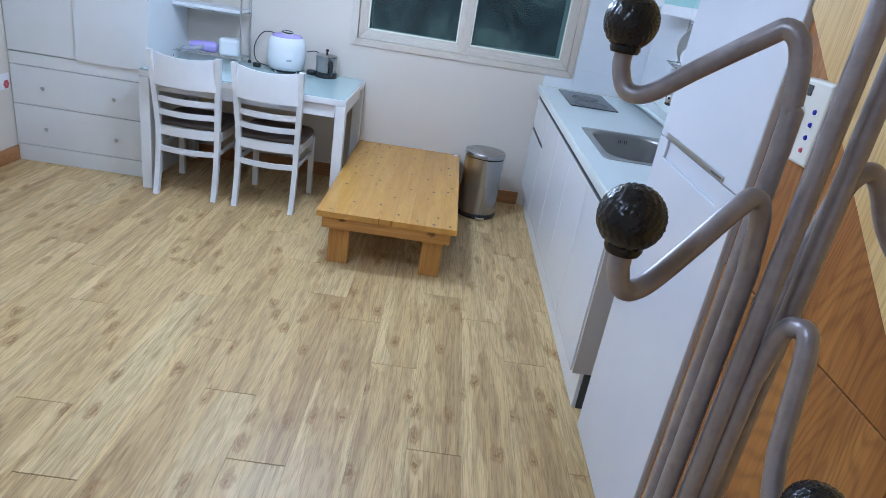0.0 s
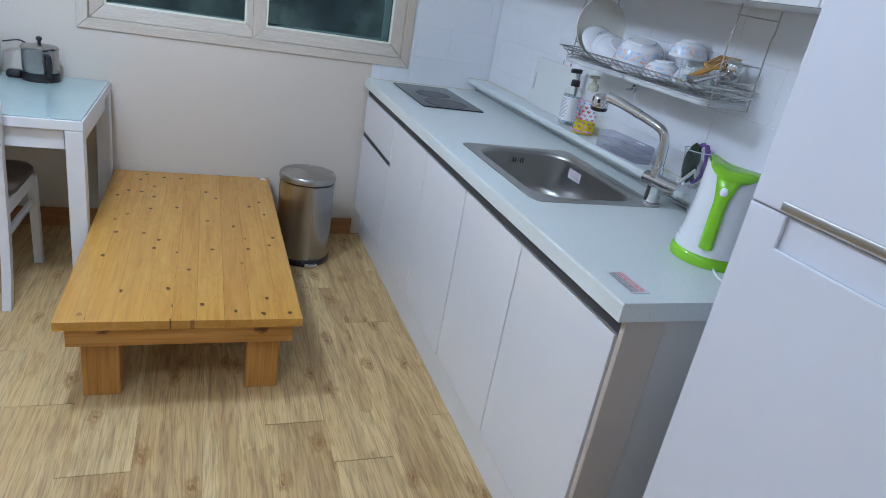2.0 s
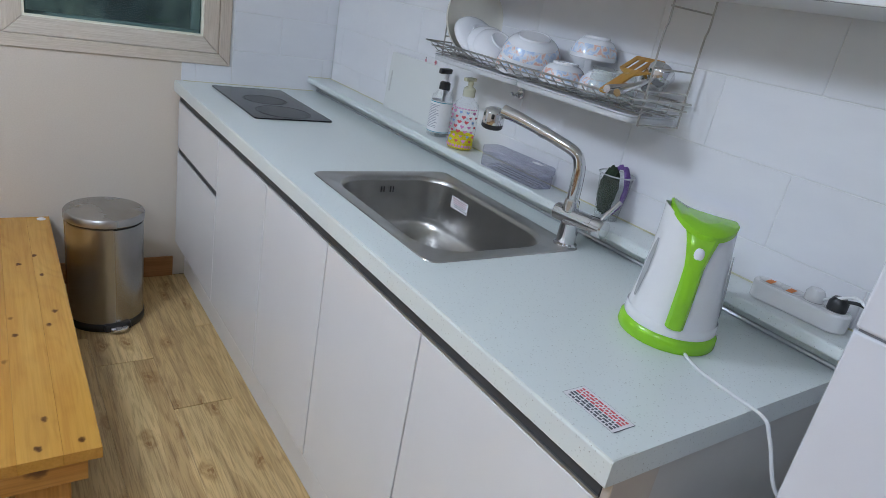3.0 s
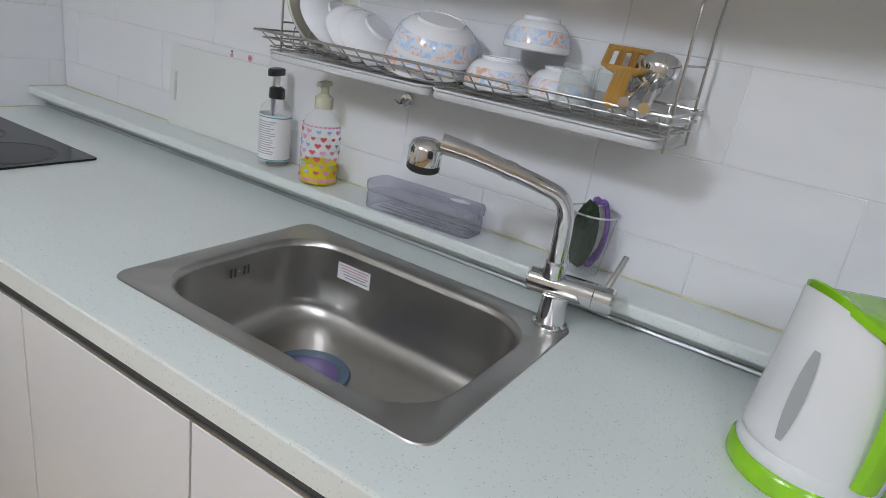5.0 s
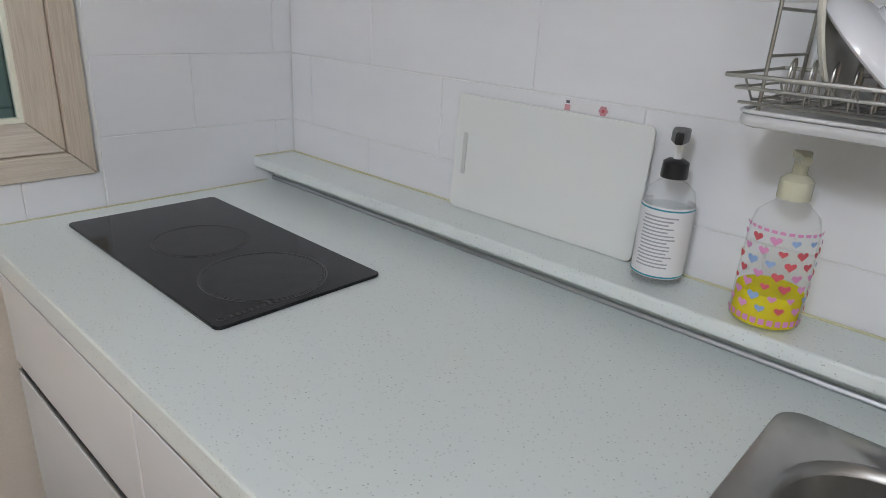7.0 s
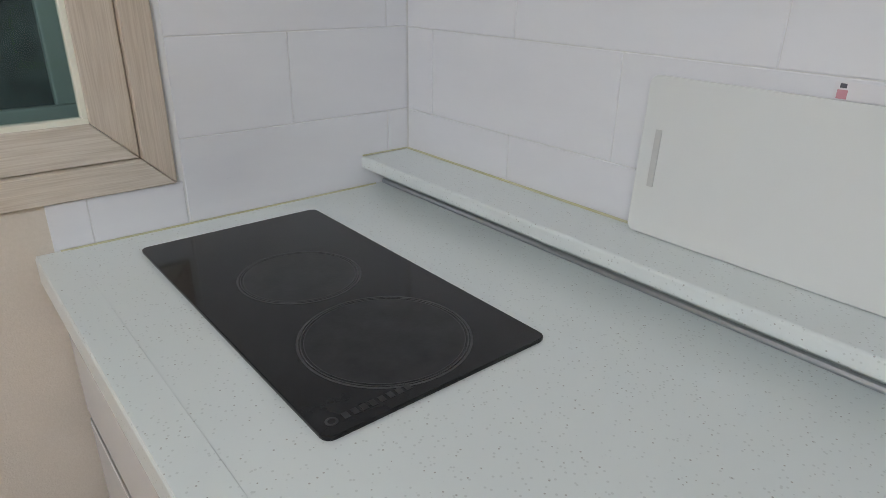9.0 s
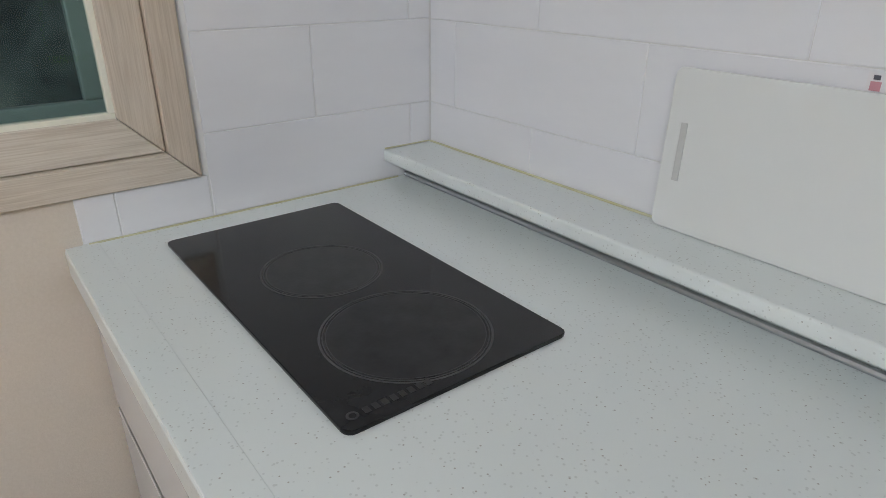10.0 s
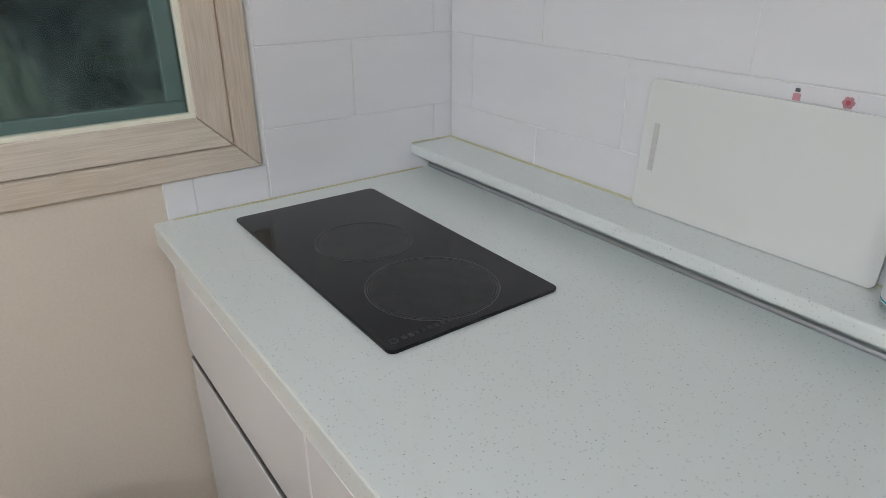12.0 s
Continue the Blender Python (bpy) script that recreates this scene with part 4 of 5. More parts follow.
part("lid_button", lathe([(0, 0.004), (0.006, 0.0035), (0.0095, 0.0), (0, -0.001)], 20, turn=pose(0.0925, 0, 0.198, 0, 74, 0) @ Matrix.Diagonal((1.5, 1, 1, 1))), M_KETTLE, grip_ob, "white lid button")
for s in (-1, 1):
    a = radians(68 * s)
    gauge = bmesh.new()
    rows = []
    for k in range(11):
        z = 0.07 + 0.012 * k
        w = 0.009 * math.sin(math.pi * (k + 0.6) / 11.2) ** 0.5
        r = kettle_radius(z) * 1.0 + 0.0016
        rows.append([gauge.verts.new((r * math.cos(a + t) * 1.03, r * math.sin(a + t), z)) for t in (-w / r, 0, w / r)])
    for p, q in zip(rows, rows[1:]):
        for k in range(2):
            gauge.faces.new((p[k], p[k + 1], q[k + 1], q[k]))
    part("water_gauge", gauge, M_GAUGE, kettle, "grey clear water gauge")
cord = curve_points([(2.652, 3.01, CZ + 0.005), (2.62, 2.95, CZ + 0.005), (2.61, 2.88, CZ + 0.005), (2.60, 2.81, CZ + 0.006), (2.595, 2.785, CZ - 0.02), (2.60, 2.74, CZ - 0.10), (2.70, 2.70, CZ - 0.10), (2.88, 2.74, CZ + 0.02), (2.93, 2.85, 1.04), (2.94, 2.91, 1.025), (2.945, 2.93, 1.012)], 8)
solid("kettle_cord", tube(cord, 0.0033, 8), M_KETTLE, "white kettle cord running over the worktop's end", "cable")

strip = thing("power_strip", "white multi-socket power strip lying on the back ledge", "power strip", (2.942, 2.985, 0.9655), 4)
part("case", prism(rounded(-0.03, 0.03, -0.115, 0.078, 0.028, 6), 0, 0.038, 0.004), M_KETTLE, strip)
for k in range(4):
    soc = part("socket", lathe([(0.0, 0.0383), (0.019, 0.0383), (0.021, 0.0395), (0.0225, 0.0383)], 24, (0, -0.085 + 0.044 * k)), M_KETTLE, strip)
    part("shutter", boxed(-0.013, 0.013, -0.091 + 0.044 * k, -0.079 + 0.044 * k, 0.0384, 0.0394), M_ORANGE, soc, "orange socket shutter")
plug = thing("plug", "black power plug pushed into the power strip", "plug", (2.947, 2.900, 1.0055))
part("plug_body", lathe([(0, 0), (0.018, 0), (0.018, 0.018), (0.012, 0.026), (0, 0.027)], 20), M_BLACK, plug)
part("lead", tube(curve_points([(0, 0, 0.02), (0.01, -0.04, 0.025), (0.02, -0.085, -0.005), (0.03, -0.12, -0.06), (0.035, -0.14, -0.12)], 6), 0.0035, 8), M_BLACK, plug)
plug2 = thing("plug", "white power plug pushed into the power strip", "plug", (2.944, 2.944, 1.0055))
part("plug_body", lathe([(0, 0), (0.018, 0), (0.018, 0.016), (0.013, 0.024), (0, 0.025)], 20), M_KETTLE, plug2)

# ---- things on the back ledge ----
LZ = 0.9655
soap = thing("soap_bottle", "clear pump bottle with a white label and black pump", "bottle", (2.945, 4.344, LZ), 200)
soap.matrix_basis = soap.matrix_basis @ Matrix.Diagonal((1.14, 1.14, 1.07, 1))
part("bottle", lathe([(0, 0), (0.030, 0), (0.0335, 0.004), (0.034, 0.02), (0.034, 0.118), (0.031, 0.135), (0.02, 0.147), (0.014, 0.15), (0.014, 0.156)], 32), M_CLEAR, soap)
part("soap", lathe([(0, 0.004), (0.0315, 0.004), (0.0315, 0.112), (0, 0.112)], 28), M_SOAP, soap, "clear liquid soap")
wrap = bmesh.new()
cols = []
for k in range(25):
    a = radians(-140 + 280 * k / 24)
    cols.append([wrap.verts.new((0.0345 * math.cos(a), 0.0345 * math.sin(a), z)) for z in (0.014, 0.118)])
for p, q in zip(cols, cols[1:]):
    wrap.faces.new((p[0], q[0], q[1], p[1]))
lab = part("label", wrap, M_PAPER, soap, "white printed paper label")
for zz in (0.0165, 0.114):
    edge = bmesh.new()
    pts = [[edge.verts.new((0.0348 * math.cos(radians(-140 + 280 * k / 24)), 0.0348 * math.sin(radians(-140 + 280 * k / 24)), zz + d)) for d in (-0.0012, 0.0012)] for k in range(25)]
    for p, q in zip(pts, pts[1:]):
        edge.faces.new((p[0], q[0], q[1], p[1]))
    part("label_edge", edge, M_TEALINK, lab)


def curved_bar(r, a0, a1, z0, z1):
    """A thin printed bar that follows a round bottle."""
    bm = bmesh.new()
    n = max(2, int(abs(a1 - a0) / 12) + 1)
    pts = [[bm.verts.new((r * math.cos(radians(a0 + (a1 - a0) * k / n)), r * math.sin(radians(a0 + (a1 - a0) * k / n)), z)) for z in (z0, z1)] for k in range(n + 1)]
    for p, q in zip(pts, pts[1:]):
        bm.faces.new((p[0], q[0], q[1], p[1]))
    return bm


rng = random.Random(3)
for k in range(15):
    part("print_line", curved_bar(0.0348, -52 + rng.uniform(0, 6), 20 + rng.uniform(-10, 12), 0.030 + 0.0052 * k, 0.0322 + 0.0052 * k), M_INKGREY, lab)
part("collar", lathe([(0, 0.154), (0.017, 0.154), (0.0175, 0.158), (0.0165, 0.176), (0.011, 0.180), (0, 0.181)], 24), M_BLACK, soap, "black ribbed pump collar")
part("stem", lathe([(0, 0.18), (0.0055, 0.18), (0.0055, 0.205), (0, 0.205)], 14), M_KETTLE, soap)
part("pump_head", prism([(-0.011, -0.011), (0.012, -0.011), (0.036, -0.005), (0.038, 0.0), (0.036, 0.005), (0.012, 0.011), (-0.011, 0.011), (-0.015, 0.0)], 0.205, 0.222, 0.003), M_BLACK, soap, "black pump head")

squeeze = thing("dish_soap_bottle", "clear bottle printed with hearts, part full of yellow dish soap", "bottle", (2.930, 4.176, LZ), 200)
squeeze.matrix_basis = squeeze.matrix_basis @ Matrix.Diagonal((1.15, 1.15, 1.02, 1))
part("bottle", lathe([(0, 0), (0.036, 0), (0.039, 0.004), (0.0395, 0.06), (0.038, 0.13), (0.034, 0.15), (0.022, 0.163), (0.017, 0.168), (0.017, 0.176)], 32), M_CLEAR, squeeze)
part("dish_soap", lathe([(0, 0.004), (0.0365, 0.004), (0.037, 0.048), (0, 0.048)], 30), M_YELLOW, squeeze, "yellow dish soap")
part("pump_collar", lathe([(0, 0.172), (0.018, 0.172), (0.018, 0.196), (0.012, 0.202), (0.008, 0.204), (0.008, 0.222), (0, 0.223)], 22), M_PALECAP, squeeze, "pale cream pump top")
part("pump_head", prism([(-0.012, -0.010), (0.032, -0.005), (0.032, 0.005), (-0.012, 0.010)], 0.221, 0.232, 0.002), M_PALECAP, squeeze)


def heart(size):
    pts = []
    for k in range(18):
        t = 2 * math.pi * k / 18
        pts.append((size * 16 * math.sin(t) ** 3 / 17, size * (13 * math.cos(t) - 5 * math.cos(2 * t) - 2 * math.cos(3 * t) - math.cos(4 * t)) / 17))
    return pts


rng = random.Random(12)
inks = [M_INKRED, M_PINK, M_SKY, M_INKRED, M_PINK]
for row in range(7):
    for col in range(6):
        a = -75 + 30 * col + (15 if row % 2 else 0)
        r = 0.0402
        bm = bmesh.new()
        s = rng.uniform(0.0050, 0.0078)
        f = []
        for u, v in heart(s):
            b = radians(a) + u / r
            f.append(bm.verts.new((r * math.cos(b), r * math.sin(b), 0.032 + 0.0155 * row + v)))
        bm.faces.new(f)
        part("printed_heart", bm, inks[rng.randrange(5)], squeeze)
for z in (0.014, 0.138):
    for k in range(14):
        part("printed_border", curved_bar(0.0402 if z < 0.1 else 0.0392, -90 + 13 * k, -81 + 13 * k, z - 0.004, z + 0.004 if z < 0.1 else z), M_PINK, squeeze)

case = thing("cutlery_case", "clear grey plastic cutlery case with a lid", "case", (2.925, 3.865, LZ), 3)
case.matrix_basis = case.matrix_basis @ Matrix.Diagonal((1, 1, 0.82, 1))
part("tray", prism(rounded(-0.038, 0.038, -0.132, 0.132, 0.02, 5), 0.0, 0.045, 0.004), M_SMOKE, case)
part("lid", prism(rounded(-0.040, 0.040, -0.134, 0.134, 0.02, 5), 0.046, 0.078, 0.008), M_SMOKE, case, "clear domed lid")
for k in range(5):
    part("spoon", boxed(-0.026 + 0.010 * k, -0.020 + 0.010 * k, -0.11, 0.10, 0.008 + 0.004 * (k % 2), 0.0105 + 0.004 * (k % 2), 0.0008, 1), M_CHROME, case, "steel spoon handle")
part("oval_mark", lathe([(0, 0.0785), (0.012, 0.0785)], 24, turn=Matrix.Translation((0.0, -0.085, 0)) @ Matrix.Diagonal((1, 2.0, 1, 1))), M_PAPER, case, "white oval sticker")

cup = thing("plastic_cup", "clear plastic cup holding sponges on the ledge", "cup", (2.948, 3.504, LZ))
part("wall", lathe([(0, 0.001), (0.031, 0.001), (0.0445, 0.118), (0.0475, 0.120), (0.046, 0.1225), (0.0435, 0.119), (0.030, 0.003), (0, 0.003)], 32), M_CLEAR, cup)
part("rim", tube([(0.0465 * math.cos(2 * math.pi * k / 40), 0.0465 * math.sin(2 * math.pi * k / 40), 0.121) for k in range(40)], 0.0018, 6, closed=True), M_TRAY, cup, "rolled clear rim")
sponge = thing("scourer", "dark green scourer standing in the plastic cup", "sponge", (2.938, 3.512, LZ + 0.006), 30)
bm = bmesh.new()
bmesh.ops.create_icosphere(bm, subdivisions=5, radius=1)
for v in bm.verts:
    n = noise.noise(v.co * 3) * 0.16 + noise.noise(v.co * 11) * 0.10 + noise.noise(v.co * 26) * 0.06
    v.co = Vector((v.co.x * 0.017, v.co.y * 0.024, v.co.z * 0.062)) * (1 + n)
    v.co.z += 0.070
part("pad", bm, M_SCOUR, sponge)
sponge2 = thing("net_sponge", "purple crocheted net sponge standing behind the scourer", "sponge", (2.960, 3.500, LZ + 0.006), 24)
loops = bmesh.new()
for ring in range(5):
    pts = []
    for k in range(40):
        a = 2 * math.pi * k / 40
        wob = 1 + 0.10 * noise.noise(Vector((math.cos(a) * 2, math.sin(a) * 2, ring * 3.1)))
        pts.append((-0.010 + 0.005 * ring + 0.002 * math.sin(9 * a + ring), 0.021 * wob * math.cos(a), 0.074 + (0.062 + 0.003 * math.sin(7 * a)) * wob * math.sin(a)))
    tube(pts, 0.0042, 6, loops, closed=True)
part("net", loops, M_NET, sponge2)

board = thing("cutting_board", "translucent white plastic cutting board leaning on the tiles", "cutting board", (2.972, 4.607, LZ))
bm = prism(rounded(-0.205, 0.205, 0, 0.226, 0.012, 5), -0.003, 0.003, 0.001)
part("sheet", bm, M_BOARD, board, at=pose(0.004, 0, 0.0005, 0, 3.0, 0) @ Matrix(((0, 0, 1, 0), (1, 0, 0, 0), (0, 1, 0, 0), (0, 0, 0, 1))))
part("grip_slot", boxed(-0.0012, 0.0012, -0.005, 0.005, 0.068, 0.150, 0.001), M_SLOT, board, "moulded grip slot", at=pose(0.0006, 0.178, 0.004, 0, 3.0, 0))
tag = thing("tile_sticker", "narrow white sticker with small red marks on the tiles", "sticker", (2.9958, 4.537, 1.201))
part("strip", boxed(0, 0.0008, -0.045, 0.045, -0.010, 0.010), M_PAPER, tag)
part("bottle_mark", boxed(-0.0006, -0.0001, 0.030, 0.041, -0.009, 0.001), M_PINKPRINT, tag)
part("cap_mark", boxed(-0.0006, -0.0001, 0.032, 0.039, 0.003, 0.008), M_INK, tag)
part("flower_heart", lathe([(0, 0), (0.0028, 0), (0.0028, 0.0009), (0, 0.0009)], 10, turn=pose(-0.0002, -0.034, -0.001, 0, -90, 0)), M_INKRED, tag)
for k in range(6):
    a = radians(60 * k)
    part("petal", lathe([(0, 0), (0.0036, 0), (0.0036, 0.0005), (0, 0.0005)], 10, turn=pose(-0.0001, -0.034 + 0.0052 * math.cos(a), -0.001 + 0.0052 * math.sin(a), 0, -90, 0)), M_PINKPRINT, tag)

# ---- dish rack ----
RX0, RX1, RY0, RY1, RZ = 2.775, 2.975, 3.372, 4.235, 1.268
rack = thing("dish_rack", "stainless wire dish rack hung under the wall cabinet, full of dishes", "dish rack", (0, 0, 0))
part("rim", tube([(RX0 - 0.006, RY0, RZ + 0.03), (RX0 - 0.006, RY1, RZ + 0.03), (RX1, RY1, RZ + 0.03), (RX1, RY0, RZ + 0.03)], 0.0026, 8, closed=True), M_WIRE, rack)
part("lower_rim", tube([(RX0 + 0.013, RY0 + 0.006, RZ + 0.016), (RX0 + 0.013, RY1 - 0.006, RZ + 0.016), (RX1, RY1 - 0.006, RZ + 0.012), (RX1, RY0 + 0.006, RZ + 0.012)], 0.002, 8, closed=True), M_WIRE, rack)
for k in range(24):
    y = RY0 + 0.02 + (RY1 - RY0 - 0.04) * k / 23
    part("cross_wire", tube([(RX0 - 0.006, y, RZ + 0.03), (RX0 + 0.032, y, RZ + 0.002), (RX1 - 0.006, y, RZ), (RX1, y, RZ + 0.03)], 0.0014, 6), M_WIRE, rack)
for k in range(4):
    x = RX0 + 0.034 + 0.045 * k
    part("long_wire", tube([(x, RY0 + 0.005, RZ - 0.002), (x, RY1 - 0.005, RZ - 0.002)], 0.002, 6), M_WIRE, rack)
for y in (RY0 + 0.012, RY1 - 0.025):
    for x in (RX0 + 0.045, RX1 - 0.01):
        part("hanger", tube(curve_points([(x, y, RZ - 0.03), (x, y, RZ + 0.05), (x, y, RZ + 0.17), (x + 0.006, y, RZ + 0.20), (x + 0.006, y, 1.527)], 4), 0.0024, 8), M_WIRE, rack)
    for z in (RZ - 0.028, RZ + 0.05, RZ + 0.10, RZ + 0.23):
        part("hanger_rung", tube([(RX0 + 0.045, y, z), (RX1 - 0.01, y, z)], 0.002, 6), M_WIRE, rack)
for k in range(9):
    y = 4.19 - 0.022 * k
    part("plate_divider", tube(curve_points([(RX0 + 0.06, y, RZ), (RX0 + 0.062, y, RZ + 0.04), (RX0 + 0.078, y, RZ + 0.045), (RX0 + 0.08, y, RZ)], 4), 0.0016, 6), M_WIRE, rack)
for y0, y1 in ((3.815, RY1 - 0.01), (RY0 + 0.02, 3.805)):
    tray = thing("drip_tray", "translucent white plastic drip tray under the dish rack", "tray", (0, 0, 0), group="drip trays")
    bm = prism(rounded(RX0 + 0.02, RX1 - 0.002, y0, y1, 0.02, 5), RZ - 0.027, RZ - 0.0115, 0.006)
    part("tray_shell", bm, M_TRAY, tray)
    lip = [(x, y, RZ - 0.0095) for x, y in rounded(RX0 + 0.019, RX1 - 0.003, y0 + 0.001, y1 - 0.001, 0.02, 5)]
    part("rim_lip", tube(lip, 0.0024, 8, closed=True), M_TRAY, tray, "rolled rim of the tray")
hook = thing("wall_hook", "small steel double hook on the tiles under the rack", "hook", (2.985, 3.990, 1.193))
part("plate", lathe([(0, 0), (0.016, 0), (0.015, 0.005), (0, 0.006)], 18, turn=pose(0.008, 0, 0, 0, -90, 0)), M_CHROME, hook)
for s in (-1, 1):
    part("peg", tube(curve_points([(0.004, 0.008 * s, 0.002), (-0.012, 0.010 * s, -0.008), (-0.022, 0.012 * s, 0.0)], 5), 0.0045, 8), M_CHROME, hook)


def bowl_profile(r, h, t=0.003, foot=0.5):
    """A bowl standing upright: outside from the foot up, then inside down."""
    out = [(0, 0.002), (r * foot * 0.9, 0.002), (r * foot * 0.92, 0), (r * foot, 0), (r * foot, 0.006)]
    for k in range(1, 8):
        u = k / 7
        out.append((r * (foot + (1 - foot) * math.sin(u * math.pi / 2) ** 0.9), 0.006 + (h - 0.006) * (1 - math.cos(u * math.pi / 2)) ** 0.85))
    inner = [(max(0.0, a - t), b + t * 0.8) for a, b in out[5:]][::-1]
    return out + [(r - t * 0.4, h + 0.001)] + inner + [(0, 0.009)]


def patterned_bowl(at, r, h, label):
    """A floral bowl turned upside down: at is the pose of its rim's centre."""
    ob = thing("floral_bowl", label, "bowl", (0, 0, 0), group="floral bowls")
    ob.matrix_basis = Matrix.Scale(UNIT, 4) @ at @ Matrix.Diagonal((1, 1, -1, 1)) @ pose(0, 0, -h)
    part("shell", lathe(bowl_profile(r, h, foot=0.55), 40), M_CERAMIC, ob)
    prof = bowl_profile(r, h, foot=0.55)[5:12]
    band_ = [(a + 0.0007, b) for a, b in prof if h * 0.28 < b < h * 0.86]
    part("floral_band", lathe(band_, 40), M_FLORAL, ob, "pastel floral band")
    return ob


patterned_bowl(pose(2.888, 3.880, RZ + 0.014, 5, -10, 0), 0.086, 0.066, "white bowl with a pastel floral band, upside down in the rack")
patterned_bowl(pose(2.886, 3.866, RZ + 0.046, 12, -10, 0), 0.084, 0.064, "white bowl with a pastel floral band, stacked upside down")
patterned_bowl(pose(2.888, 3.722, RZ + 0.004, 0, 0, 0), 0.062, 0.055, "small white floral bowl upside down in the dish rack")
patterned_bowl(pose(2.925, 3.612, RZ + 0.004, 0, 0, 0), 0.062, 0.055, "small white floral bowl upside down under another bowl")
patterned_bowl(pose(2.938, 3.680, RZ + 0.082, 0, 0, 0), 0.062, 0.055, "small white floral bowl resting on two others")


def white_dish(at, r, h, name, label, mat=None):
    ob = thing(name, label, name.split("_")[-1], (0, 0, 0), group="white dishes")
    ob.matrix_basis = Matrix.Scale(UNIT, 4) @ at
    part("shell", lathe(bowl_profile(r, h, foot=0.45), 44), mat or M_CERAMIC, ob)
    return ob


white_dish(pose(2.890, 4.180, RZ + 0.112, 82, 0, 0), 0.112, 0.020, "dinner_plate", "large cream plate standing on edge in the rack", M_CREAMWARE)
white_dish(pose(2.885, 4.098, RZ + 0.082, -136, 0, 4), 0.086, 0.036, "white_bowl", "shallow white bowl leaning in the dish rack")
white_dish(pose(2.885, 4.000, RZ + 0.074, -142, 0, -4), 0.078, 0.046, "white_bowl", "white bowl leaning against the next in the rack")
white_dish(pose(2.885, 4.024, RZ + 0.074, -138, 0, -4), 0.080, 0.046, "white_bowl", "white bowl leaning against the next in the rack")
for y, x in ((3.560, 2.86), (3.505, 2.88)):
    g = thing("glass_tumbler", "small clear glass turned upside down in the rack", "glass", (x, y, RZ + 0.003), group="glasses")
    part("wall", lathe([(0.031, 0), (0.027, 0.068), (0.024, 0.071), (0, 0.071), (0, 0.064), (0.024, 0.063), (0.0285, 0)], 28), M_GLASSWARE, g)
spat = thing("spatula", "yellow-brown slotted wooden spatula lying in the dish rack", "spatula", (0, 0, 0))
spat.matrix_basis = Matrix.Scale(UNIT, 4) @ pose(2.795, 3.470, RZ + 0.036, 0, -22, 14)
part("handle", prism(rounded(-0.03, 0.10, -0.014, 0.014, 0.012, 5), 0.0, 0.006, 0.0015), M_BAMBOO, spat)
for y0 in (-0.036, -0.0145, 0.007, 0.0285):
    part("blade_slat", boxed(0.112, 0.175, y0, y0 + 0.0125, 0.0, 0.005, 0.001, 1), M_BAMBOO, spat)
part("blade_end", boxed(0.1755, 0.192, -0.036, 0.041, 0.0, 0.005, 0.001, 1), M_BAMBOO, spat)
part("blade_root", prism([(0.085, -0.014), (0.1115, -0.036), (0.1115, 0.041), (0.085, 0.014)], 0.0, 0.005, 0.001), M_BAMBOO, spat)
for k, (y, tilt) in enumerate(((3.445, -6), (3.415, -13))):
    lad = thing("ladle", "steel ladle lying in the dish rack", "ladle", (0, 0, 0), group="ladles")
    lad.matrix_basis = Matrix.Scale(UNIT, 4) @ pose(2.775, y, RZ + 0.04, 0, tilt, 8 + 4 * k)
    part("handle", tube([(-0.02, 0, 0), (0.05, 0, 0.0), (0.135, 0, 0.002)], 0.006, 10, radii=[0.009, 0.008, 0.005]), M_CHROME, lad)
    part("cup", lathe([(0.0, -0.03), (0.018, -0.026), (0.031, -0.012), (0.035, 0.006), (0.033, 0.006), (0.029, -0.011), (0.0, -0.028)], 28, turn=pose(0.165, 0, 0.006, 0, 60, 0)), M_CHROME, lad)

# ---- wall cabinets ----
for y0, y1, z0, kind_ in ((2.70, 3.28, 1.530, "door"), (3.28, 4.23, 1.530, "glass"), (4.23, 4.95, 1.560, "door")):
    cab = thing("wall_cabinet", "white wall cabinet with a teal glass door" if kind_ == "glass" else "white handleless wall cabinet", "cabinet", (2.67, (y0 + y1) / 2, z0), group="wall cabinets")
    w = (y1 - y0) / 2
    part("body", boxed(0.020, 0.322, -w, w, 0, 0.72, 0.001), M_WHITE, cab)
    n = 2
    for k in range(n):
        a, b = -w + 2 * w * k / n, -w + 2 * w * (k + 1) / n
        if kind_ == "glass":
            d = part("door", boxed(0.0, 0.019, a + 0.0015, b - 0.0015, -0.004, 0.045, 0.002), M_WHITE, cab)
            part("glass_panel", boxed(0.002, 0.017, a + 0.0015, b - 0.0015, 0.0455, 0.72, 0.001), M_TEALGLASS, cab, "pale teal glass panel")
        else:
            part("door", boxed(0.0, 0.019, a + 0.0015, b - 0.0015, -0.004, 0.72, 0.002), M_GLOSSWHITE, cab)

